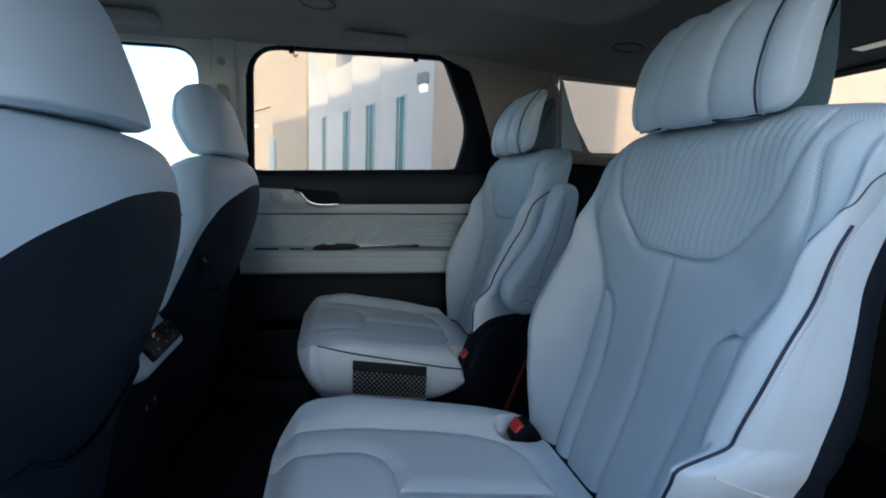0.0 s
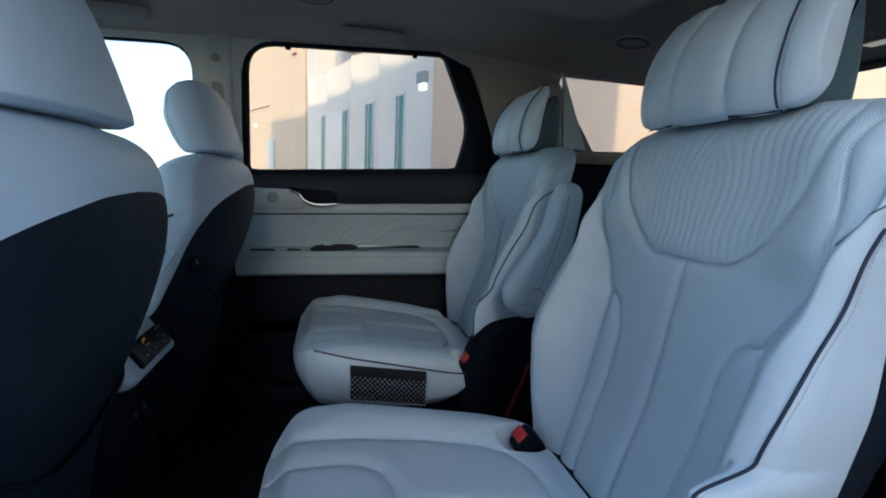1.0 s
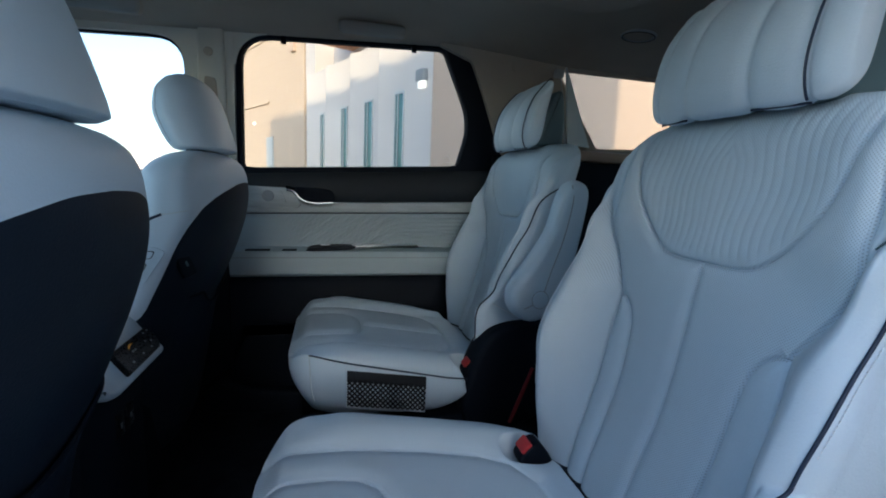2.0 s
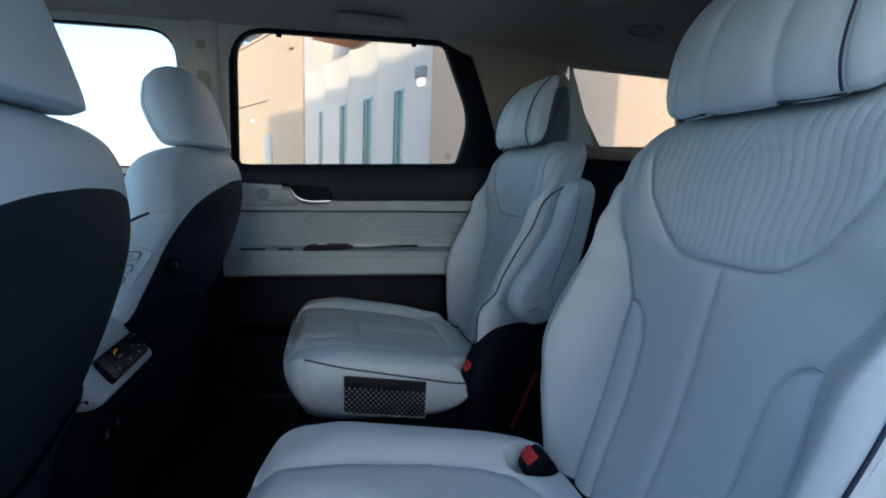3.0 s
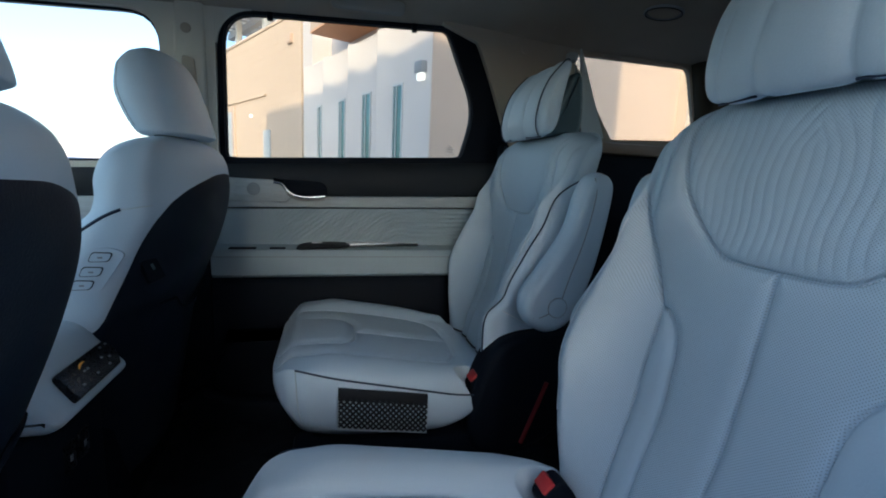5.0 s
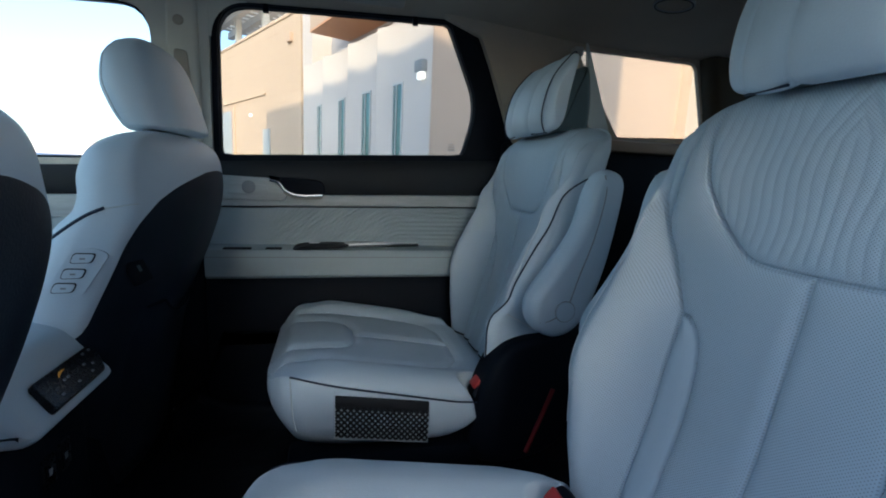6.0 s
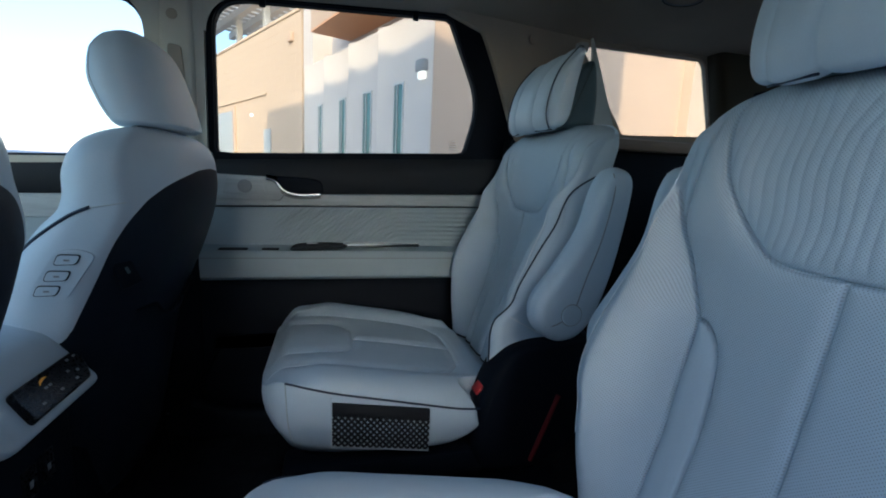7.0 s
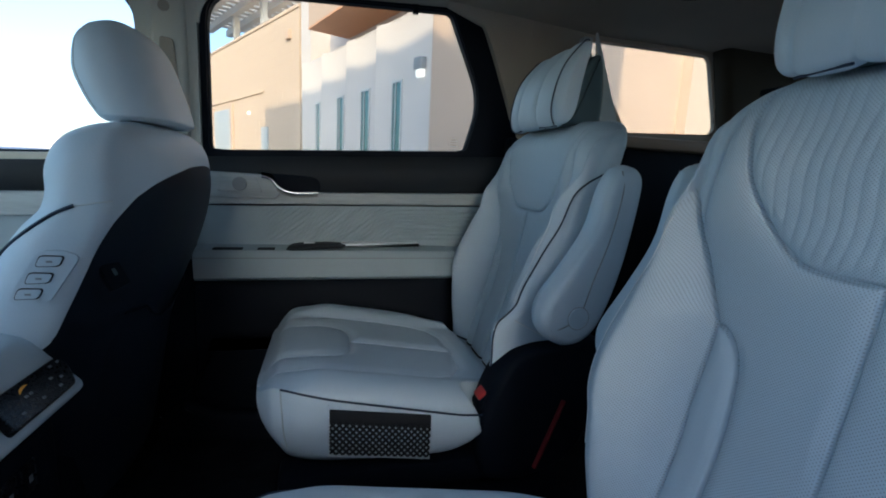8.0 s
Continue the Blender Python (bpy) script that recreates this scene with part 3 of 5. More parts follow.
def second_row_seat(yc, inboard):
    """inboard: +1 where the middle of the car lies at greater y."""
    seat = thing("second_row_seat", "white perforated leather captain's seat with navy piping and raised armrest", "seat", "second-row seats", at=(0.3, yc, 0.47))
    seat.matrix_world = pose(-0.025 if inboard > 0 else 0.0, yc, 0)
    g = backrest_parts(inboard)
    back = part("backrest", g["perforated"], leather_holes, seat, "perforated white leather backrest", sharp=0)
    part("ribbed_insert", g["ribbed"], leather_ribs, back, "wavy ribbed quilted white leather insert", sharp=0)
    part("side_panel", g["plain"], leather, back, "smooth white leather side panels", sharp=0)
    for s in (1, -1):
        vs, fs, us = g["strip"]
        part("seam_strip", cut(vs, fs, [s * vs[f[0]][1] > 0 for f in fs], us), leather, back, "smooth white leather strip", sharp=0)
    for side in (1, -1):
        vs, fs, us = g["shoulder"]
        part("bolster_edge", cut(vs, fs, [side * vs[f[0]][1] > 0 for f in fs], us), leather, back, "smooth white leather bolster edge", sharp=0)
    zs = np.linspace(0.90, 1.225, 60)
    edge = BACK_W(zs) - 0.021
    part("seam", tube([(float(px), float(inboard * pa), float(pz)) for px, pa, pz in zip(back_front(edge, zs) - 0.0004, edge, zs)], 0.0010), thread, back)
    part("lower_lining", g["shading"], shell_black, back, "black lining below the backrest leather", sharp=0)
    part("back_shell", g["shell"], shell_black, back, "black rear shell", sharp=0)
    tagged(part("stitching", SHARED.setdefault("stitch", back_stitching()), thread, back, "pale top-stitching", sharp=0), kind="stuff")
    for s in (-1,):
        line = [on_back(pz, s) for pz in np.concatenate([np.linspace(1.268, 1.06, 22), np.linspace(1.055, 0.965, 40), np.linspace(0.955, 0.79, 14)])]
        if inboard < 0:                                   # its upper end runs back over the shoulder, behind the armrest
            x0 = line[0][0]
            line = [(x0 + 0.085 * f, s * float(BACK_W(1.27 + 0.032 * f) + 0.008 * math.sin(math.pi * (0.12 + 0.38 * f)) + 0.001), 1.27 + 0.032 * f) for f in (1.0, 0.75, 0.5, 0.25)] + line[1:]
        line = spline([(px - float(flare(pz, inboard)), py, pz) for px, py, pz in line], 400)
        line = np.array([line[max(0, k - 12):k + 13].mean(0) for k in range(len(line))])
        part("piping", tube(line[::3], 0.0019), navy, back, "navy piping")
        tagged(part("edge_stitching", stitches([(q[0] + 0.006, s * (abs(q[1]) + 0.0035), q[2]) for q in (on_back(pz, s) for pz in np.linspace(1.262, 1.05, 60))]), thread, back, "pale top-stitching", sharp=0), kind="stuff")
        if inboard > 0:                                   # the shoulder seam runs on round the edge
            crease = [(float(back_front(pa, pz)) - 0.0008, s * (pa + 0.001), pz) for pa, pz in ((0.212, 1.236), (0.226, 1.258), (0.236, 1.272), (0.242, 1.282))]
            crease += [(0.56 + 0.06 * f, s * float(BACK_W(1.29 + 0.03 * f) + 0.008 * math.sin(math.pi * (0.15 + 0.5 * f)) - 0.0002), 1.29 + 0.03 * f) for f in (0.5, 1.0)]
            part("seam", tube(spline(crease, 30), 0.0010), shell_grey, back)
        q0, q1 = ((0.430, 0.998), (0.51, 0.962)) if inboard > 0 else ((0.452, 0.972), (0.53, 0.930))
        part("seam", tube([(q0[0] + (q1[0] - q0[0]) * f, s * float(BACK_W(q0[1] + (q1[1] - q0[1]) * f) + 0.008 * math.sin(math.pi * (0.12 + 0.38 * f)) + 0.0006), q0[1] + (q1[1] - q0[1]) * f) for f in np.linspace(0, 1, 12)], 0.0012), thread, back)
        cover = [(0.372, 0.70), (0.385, 0.77), (0.405, 0.835), (0.44, 0.893), (0.49, 0.918), (0.553, 0.926), (0.625, 0.935), (0.665, 0.90), (0.65, 0.76), (0.60, 0.66), (0.50, 0.62), (0.40, 0.63)]
        if inboard > 0:
            cover = [(u + 0.012, v - 0.05) for u, v in cover]
        part("hinge_cover", pad(cover, s * 0.20, s * 0.292, 0.02), plastic_black, seat, "black plastic recliner cover")
    head = part("headrest", pillow(HEAD_PROFILE, 0.154 if inboard > 0 else 0.15, seams=(0.052, 0.119), back=0.024 if inboard > 0 else 0.020, edge=0.05), leather, seat, "white leather headrest with navy piping", sharp=0)
    head.location = (0.012, 0.010, 0) if inboard > 0 else (0, 0, 0)
    loop = spline(HEAD_PROFILE, 110, True)
    for s in (1, -1):
        line = []
        for p in loop[0:58]:
            fr = float(np.clip((0.64 - p[0]) / 0.08, 0, 1))
            line.append((p[0] + (0.023 if inboard > 0 else 0.020) * (0.119 / 0.147) ** 2 * fr - 0.0005 * fr, s * 0.1195, p[1]))
        if s < 0 or inboard < 0:
            part("piping", tube(line, 0.0016), navy, head, "navy piping")
        part("lower_piping", tube([(0.571 + (0.023 if inboard > 0 else 0.020) * (q / 0.147) ** 2, s * q, 1.3905) for q in np.linspace(0.054, 0.1195, 14)], 0.0018), navy, head, "navy piping")
        part("post", tube([(0.655, s * 0.05, 1.37), (0.655, s * 0.05, 1.41)], 0.006, 12), plastic_black, seat, "dark headrest post")
    part("shell", pad([(0.61, 1.404), (0.65, 1.396), (0.690, 1.400), (0.698, 1.45), (0.694, 1.51), (0.682, 1.555), (0.655, 1.54), (0.62, 1.46)], -0.128, 0.128, 0.014), shell_grey, head, "dark grey rear shell of the headrest")
    # added black strip that stands for the dark gap under the headrest
    part("shell_foot", pad([(0.655, 1.385), (0.655, 1.400), (0.688, 1.400), (0.692, 1.385)], -0.115, 0.115, 0.005, smooth=False), plastic_black, head, "black foot of the headrest shell")
    c = cushion_parts(inboard)
    cush = part("cushion", c["panel"], leather_holes, seat, "perforated white leather seat cushion", sharp=0)
    cush.location = (0.022, 0, -0.012) if inboard > 0 else (0, 0, 0)
    part("bolster", c["bolster"], leather, cush, "smooth white leather bolsters", sharp=0)
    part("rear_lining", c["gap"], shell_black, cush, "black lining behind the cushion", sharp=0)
    part("side_panel", c["side"], leather, cush, "white leather side panels", sharp=0)
    for s in (1, -1):
        line = [(px, s * ((CUSH_IN if s == inboard else CUSH_OUT)(px) + 0.0025), min(cush_pipe(px), CUSH_MID(px) + 0.002) - 0.001) for px in np.linspace(-0.012, 0.425 if s == inboard else 0.33, 44)]
        part("piping", tube(line, 0.0021), navy, cush, "navy piping")
    ys = inboard * 0.302
    lean = Matrix(((1, 0, 0, 0), (0, 1, 0, 0), (-0.15, 0, 1, 0.0255), (0, 0, 0, 1)))
    lo, hi = sorted((ys, ys - inboard * 0.006))
    pocket = part("net_pocket", moved(rbox(0.077, 0.272, lo, hi, 0.786, 0.812, 0.002), lean), net_black, cush, "black stretch net pocket")
    strands = []
    for k in range(-6, 17):
        for slope in (1, -1):
            pts = []
            for q in np.linspace(0, 1, 41):
                px = 0.077 + k * 0.0125 + slope * q * 0.062 + (0 if slope > 0 else 0.062)
                if 0.078 <= px <= 0.271:
                    pts.append((px, ys + inboard * 0.001, 0.79 - 0.066 * q - 0.15 * (px - 0.17)))
            if len(pts) > 1:
                strands.append(tube(pts, 0.0022, 4))
    part("net", joined(*strands), net_black, pocket, "black diamond mesh net")
    lo, hi = sorted((ys - inboard * 0.006, ys - inboard * 0.004))
    part("pocket_back", moved(rbox(0.076, 0.273, lo, hi, 0.716, 0.79, 0.0), lean), pale_plastic, pocket)
    crease = [(px, inboard * (float(CUSH_IN(px)) + off), pz) for px, off, pz in ((-0.012, 0.003, 0.856), (-0.010, 0.0085, 0.83), (-0.008, 0.0105, 0.80), (-0.005, 0.0095, 0.77), (0.0, 0.006, 0.745))]
    part("seam", tube(spline(crease, 24), 0.0012), pale_plastic, cush)
    for px in (0.075, 0.274):
        part("seam", tube([(px, ys - inboard * 0.0015, 0.852 - 0.215 * px), (px, ys - inboard * 0.001, 0.78), (px, ys - inboard * 0.003, 0.735)], 0.0014), leather, cush)
    part("base", joined(rbox(0.02, 0.42, -0.235, 0.235, 0.56, 0.70, 0.02), rbox(-0.02, 0.46, inboard * 0.24 - 0.04, inboard * 0.24 + 0.04, 0.62, 0.678, 0.012)), plastic_black, seat, "black seat base")
    for s in (1, -1):
        part("rail", rbox(-0.06, 0.62, s * 0.19 - 0.03, s * 0.19 + 0.03, 0.47, 0.57, 0.008), plastic_black, seat, "black seat rail")
    # raised armrest on the inboard side
    arm = [(0.495, 0.957), (0.472, 0.978), (0.4645, 1.008), (0.472, 1.042), (0.516, 1.104), (0.560, 1.176), (0.580, 1.252), (0.600, 1.290), (0.628, 1.299), (0.653, 1.284), (0.657, 1.240),
           (0.634, 1.103), (0.599, 0.998), (0.565, 0.956), (0.525, 0.945)]
    swing = pose(0, 0, 0) if inboard < 0 else pose(0.066, 0, 0.0) @ pose(0.526, 0, 1.01) @ pose(0, 0, 0, 0, -2, 0) @ pose(-0.526, 0, -1.01)
    rest = part("armrest", pad(arm, inboard * 0.293, inboard * 0.356, 0.022, bulge=0.002), leather, seat, "white leather armrest folded up")
    part("hinge_cap", disc((0.541, inboard * 0.3545, 1.005), (0, inboard, 0), 0.0215, 0.004), leather, rest, "round white hinge cap")
    part("cap_groove", tube([(0.541 + 0.0222 * math.cos(w), inboard * 0.3556, 1.005 + 0.0222 * math.sin(w)) for w in np.linspace(0, 2 * math.pi, 40, endpoint=False)], 0.0011, 6, True), grey_plastic, rest)
    part("seam", tube(spline([(0.486, inboard * 0.3535, 0.982), (0.505, inboard * 0.3556, 0.985), (0.523, inboard * 0.3558, 0.993)], 8), 0.0012), grey_plastic, rest)
    part("seam", tube(spline([(0.550, inboard * 0.3558, 1.025), (0.566, inboard * 0.3562, 1.08), (0.592, inboard * 0.3564, 1.16), (0.609, inboard * 0.3562, 1.25), (0.606, inboard * 0.3505, 1.289)], 24), 0.0013), grey_plastic, rest)
    rest.matrix_local = swing
    # buckle
    by = 0.178 if inboard > 0 else 0.248
    buckle = part("buckle", pad([(0.378, 0.76), (0.366, 0.799), (0.39, 0.816), (0.414, 0.811), (0.422, 0.76)], inboard * (by - 0.019), inboard * (by + 0.019), 0.006), plastic_black, seat, "black belt buckle")
    tip = (pose(0.032, 0, -0.004) if inboard > 0 else pose(0.010, 0, -0.002)) @ pose(0.395, 0, 0.80) @ pose(0, 0, 0, 0, -24, 0) @ pose(-0.395, 0, -0.80)
    part("release_button", moved(rbox(-0.011, 0.013, -0.017, 0.017, 0, 0.009, 0.003), pose(0.388, inboard * by, 0.810, 0, -24, 0)), red_plastic, buckle, "red release button")
    buckle.matrix_local = tip
    return seat


SHARED = {}
NEAR_SEAT, FAR_SEAT, MIDDLE = 0.722, 1.53, 1.13
second_row_seat(NEAR_SEAT, 1)
second_row_seat(FAR_SEAT, -1)
strap = part("pull_strap", tube(spline([(0.565, 1.235, 0.80), (0.545, 1.235, 0.745), (0.507, 1.232, 0.65)], 14), 0.0055, 6), red_web)
tagged(strap, "red webbing pull strap hanging beside the black seat hinge", "strap")


# ---- front seats ----
FRONT_REAR = curve([(0.58, -0.36), (0.90, -0.302), (1.0, -0.258), (1.10, -0.218), (1.17, -0.198), (1.23, -0.19), (1.27, -0.193), (1.30, -0.203), (1.322, -0.225), (1.335, -0.26)])
FRONT_FACE = curve([(0.58, -0.56), (0.90, -0.54), (1.0, -0.515), (1.10, -0.468), (1.15, -0.432), (1.185, -0.401), (1.205, -0.398), (1.24, -0.403), (1.27, -0.396), (1.30, -0.377), (1.322, -0.343), (1.335, -0.30)])
FRONT_W = curve([(0.58, 0.22), (0.9, 0.262), (1.0, 0.268), (1.12, 0.267), (1.18, 0.262), (1.23, 0.256), (1.265, 0.249), (1.285, 0.241), (1.302, 0.226), (1.317, 0.20), (1.328, 0.165), (1.335, 0.11)])
SHELL_LINE = curve([(0, 1.260), (0.06, 1.257), (0.12, 1.245), (0.17, 1.228), (0.21, 1.205), (0.24, 1.183), (0.26, 1.165), (0.27, 1.15), (0.283, 1.12), (0.292, 1.05), (0.298, 0.97), (0.33, 0.945), (0.5, 0.92)])


def front_back_parts():
    rows, n = 150, 160
    rings = []
    for z in np.linspace(0.58, 1.335, rows):
        w, xr, xf = FRONT_W(z), FRONT_REAR(z), FRONT_FACE(z)
        ring = []
        for q in np.linspace(0, 2 * math.pi, n, endpoint=False):
            cx, cy = math.cos(q), math.sin(q)
            top = float(smooth01((z - 1.17) / 0.08))
            y = w * math.copysign(abs(cy) ** (0.56 + 0.10 * top), cy)
            half = (xr - xf) / 2
            x = (xr + xf) / 2 + half * math.copysign(abs(cx) ** (0.68 + 0.12 * top), cx)
            if cx > 0:
                x -= 0.045 * (abs(y) / 0.26) ** 2 * float(smooth01(cx * 1.1))
            ring.append((x, y, z))
        rings.append(ring)
    verts, faces = bridge(rings)
    value = []
    for x, y, z in verts:
        corner = FRONT_REAR(z) - 0.05
        value.append(z - SHELL_LINE(abs(y) + max(0.0, corner - x)))
    return split(verts, faces, value)


def front_side(x, z):
    """The half-breadth of the front backrest at x and the height z."""
    xr, xf = FRONT_REAR(z), FRONT_FACE(z)
    mid, half, y = (xr + xf) / 2, (xr - xf) / 2, 0.25
    for _ in range(12):
        c = (x - mid) / half
        if c > 0:
            c = (x + 0.045 * (y / 0.26) ** 2 * float(smooth01(c * 1.1)) - mid) / half
        c = min(0.98, abs(c)) ** (1 / 0.68)
        y = 0.5 * y + 0.5 * FRONT_W(z) * (1 - c * c) ** 0.28
    return float(y)


HEAD_REAR = curve([(1.337, -0.229), (1.344, -0.218), (1.385, -0.227), (1.43, -0.240), (1.476, -0.256), (1.504, -0.274), (1.515, -0.290), (1.519, -0.306)])
HEAD_FACE = curve([(1.337, -0.342), (1.344, -0.350), (1.38, -0.371), (1.43, -0.387), (1.472, -0.383), (1.502, -0.362), (1.515, -0.336), (1.519, -0.318)])
HEAD_W = curve([(1.337, 0.132), (1.344, 0.142), (1.38, 0.145), (1.42, 0.142), (1.47, 0.130), (1.50, 0.110), (1.514, 0.085), (1.519, 0.05)])


def head_point(z, q, side):
    """A point of a front headrest's skin at the height z and the angle q from its rear."""
    xr, xf, cx, cy = HEAD_REAR(z), HEAD_FACE(z), math.cos(q), math.sin(q)
    return (float((xr + xf) / 2 + (xr - xf) / 2 * math.copysign(abs(cx) ** 0.86, cx)), float(side * HEAD_W(z) * abs(cy) ** 0.72), z)


def front_head_geo():
    zs = 1.428 - 0.091 * np.cos(np.linspace(0, math.pi, 70))
    return bridge([[head_point(z, q, 1 if math.sin(q) >= 0 else -1) for q in np.linspace(0, 2 * math.pi, 140, endpoint=False)] for z in zs])


def front_seat(xc, yc, inboard):
    seat = thing("front_seat", "white leather front seat with a black back shell and map pocket", "seat", "front seats")
    seat.matrix_world = pose(xc, yc, 0)
    white, black = SHARED.setdefault("front", front_back_parts())
    back = part("backrest", white, leather, seat, "white leather backrest", sharp=0)
    part("back_shell", black, shell_black, back, "black leatherette back shell", sharp=0)
    head = part("headrest", SHARED.setdefault("front_head", front_head_geo()), leather, seat, "white leather headrest", sharp=0)
    for s in (1, -1):
        part("seam", tube([head_point(z, 2.18, s) for z in np.linspace(1.352, 1.508, 40)], 0.0009), grey_plastic, head)
        part("post", tube([(-0.29, s * 0.06, 1.29), (-0.29, s * 0.06, 1.35)], 0.007, 12), plastic_black, seat, "steel headrest post")
        part("post_guide", rbox(-0.312, -0.268, s * 0.06 - 0.02, s * 0.06 + 0.02, 1.325, 1.341, 0.005), grey_plastic, seat, "grey post guide")
    part("seam", tube([(sx, inboard * (front_side(sx, sz) + 0.0004), sz) for sx, sz in spline([(-0.315, 1.190), (-0.295, 1.193), (-0.28, 1.196), (-0.262, 1.199)], 24)], 0.0010), pale_plastic, back)
    part("piping", tube([(sx, inboard * (front_side(sx, sz) + 0.001), sz) for sx, sz in spline([(-0.312, 1.191), (-0.345, 1.175), (-0.39, 1.143), (-0.42, 1.118), (-0.455, 1.08)], 40)], 0.003), navy, back, "navy piping")
    # remote buttons on the inboard side
    y = inboard * 0.2685
    q = rounded([(-0.328, 1.122), (-0.304, 1.112), (-0.352, 1.036), (-0.405, 1.036), (-0.395, 1.062), (-0.36, 1.12)], 0.014)
    panel = part("button_panel", prism(q, y - inboard * 0.012, y + inboard * 0.002), leather, seat, "white seat-control button panel")
    for bx, bz in ((-0.345, 1.104), (-0.361, 1.077), (-0.377, 1.052)):
        rim = rounded([(bx - 0.021, bz - 0.009), (bx + 0.013, bz - 0.008), (bx + 0.021, bz + 0.009), (bx - 0.013, bz + 0.010)], 0.006)
        part("button_rim", prism(rim, y, y + inboard * 0.0032), plastic_black, panel, "dark button surround")
        cap = [(bx + (u - bx) * 0.90, bz + (v - bz) * 0.84) for u, v in rim]
        button = part("button", prism(cap, y, y + inboard * 0.0048), leather, panel, "white button")
        lo, hi = sorted((y + inboard * 0.0046, y + inboard * 0.0051))
        part("symbol", rbox(bx - 0.004, bx + 0.004, lo, hi, bz - 0.0015, bz + 0.0015, 0), grey_plastic, button)
    # hook, pocket and lower shell
    hook = inboard < 0 and part("coat_hook", moved(rbox(-0.006, 0.010, -0.017, 0.017, -0.027, 0.027, 0.004), pose(-0.283, inboard * 0.225, 1.073, 14, -18, inboard * 33)), plastic_black, seat, "black bag hook")
    if hook:
        part("symbol", moved(rbox(0.0101, 0.0106, -0.003, 0.003, -0.004, 0.008, 0.0), pose(-0.283, inboard * 0.225, 1.073, 14, -18, inboard * 33)), shell_grey, hook)
    pocket = []
    for z in np.linspace(0.62, 0.985, 16):
        ring = []
        for a in np.linspace(-0.165, 0.165, 30):
            f = (a / 0.165) ** 2
            zz = min(z, 0.985 - 0.05 * (1 - f) + 0.05 * f)
            bulge = 0.016 * (1 - f) * math.sin(math.pi * np.clip((z - 0.55) / 0.47, 0, 1))
            ring.append((FRONT_REAR(zz) - 0.045 * (a / 0.26) ** 2 - 0.0125 * f ** 1.5 + 0.004 + bulge, a, zz))
        pocket.append(ring)
    vs = [v for r in pocket for v in r]
    fs = [[k * 30 + i, k * 30 + i + 1, (k + 1) * 30 + i + 1, (k + 1) * 30 + i] for k in range(15) for i in range(29)]
    vs += [(v[0] - 0.004, v[1], v[2]) for v in vs]
    fs += [[i + 480 for i in f[::-1]] for f in fs]
    part("map_pocket", (vs, fs), shell_black, seat, "black map pocket")
    part("pocket_edge", tube(pocket[-1], 0.0035), plastic_black, seat)
    cushion = pad([(-0.44, 0.74), (-0.42, 0.80), (-0.46, 0.84), (-0.60, 0.85), (-0.86, 0.88), (-0.92, 0.84), (-0.90, 0.76), (-0.80, 0.73)], -0.26, 0.26, 0.04)
    part("cushion", cushion, leather, seat, "white leather seat cushion")
    part("base", rbox(-0.85, -0.38, -0.25, 0.25, 0.47, 0.75, 0.03), plastic_black, seat, "black seat base")
    return seat


front_seat(0.009, 0.74, 1)
front_seat(0.0, 1.52, -1)

# ---- centre console ----
console = thing("center_console", "white-topped centre console with a black rear climate panel", "console")
part("housing", pad([(-0.80, 0.876), (-0.50, 0.874), (-0.370, 0.871), (-0.341, 0.874), (-0.324, 0.886), (-0.324, 0.899), (-0.341, 0.918), (-0.361, 0.940), (-0.374, 0.962),
                     (-0.398, 0.982), (-0.46, 0.997), (-0.56, 1.004), (-0.80, 1.008), (-0.82, 0.93)], 1.044, 1.276, 0.020), leather, console, "white padded console end")
SLOPE = pose(-0.3385, 0, 0.9245, 0, -46, 0)             # the panel leans back into the console's end
face = part("climate_panel", moved(along_x(pad(rounded([(1.088, -0.026), (1.101, 0.026), (1.256, 0.026), (1.260, 0.004), (1.236, -0.026)], 0.009), 0.004, -0.014, 0.003, smooth=False)), SLOPE), gloss_black, console, "glossy black climate control panel")
part("dial_mark", moved(along_x(pad([(1.147, 0.010), (1.153, 0.016), (1.162, 0.018), (1.171, 0.016), (1.162, 0.0145), (1.154, 0.0125)], 0.0050, 0.002, 0.0003, n=24)), SLOPE), amber_print, face, "small amber lit mark")
for by, bz in ((1.148, 0.001), (1.158, 0.001), (1.205, 0.001), (1.222, -0.006), (1.120, -0.015), (1.165, -0.015), (1.205, -0.016), (1.226, 0.016), (1.245, 0.016)):
    part("symbol", moved(rbox(0.003, 0.0048, by, by + 0.006, bz, bz + 0.004, 0), SLOPE), grey_plastic, face)
part("pedestal", rbox(-0.75, -0.362, 1.0, 1.27, 0.47, 0.875, 0.03), plastic_black, console, "black lower console")
for by in (1.133, 1.176):
    usb = part("usb_port", rbox(-0.364, -0.3585, by - 0.016, by + 0.016, 0.762, 0.812, 0.004), gloss_black, console, "black charging socket")
    part("symbol", rbox(-0.359, -0.3578, by - 0.004, by + 0.004, 0.780, 0.791, 0), grey_plastic, usb)


# ---- the car's body and trim ----
FLOOR = 0.47
tagged(part("floor", rbox(-1.5, 2.0, 0.36, 1.90, FLOOR - 0.05, FLOOR, 0.0), carpet), "black carpeted car floor", "floor", kind="structure")


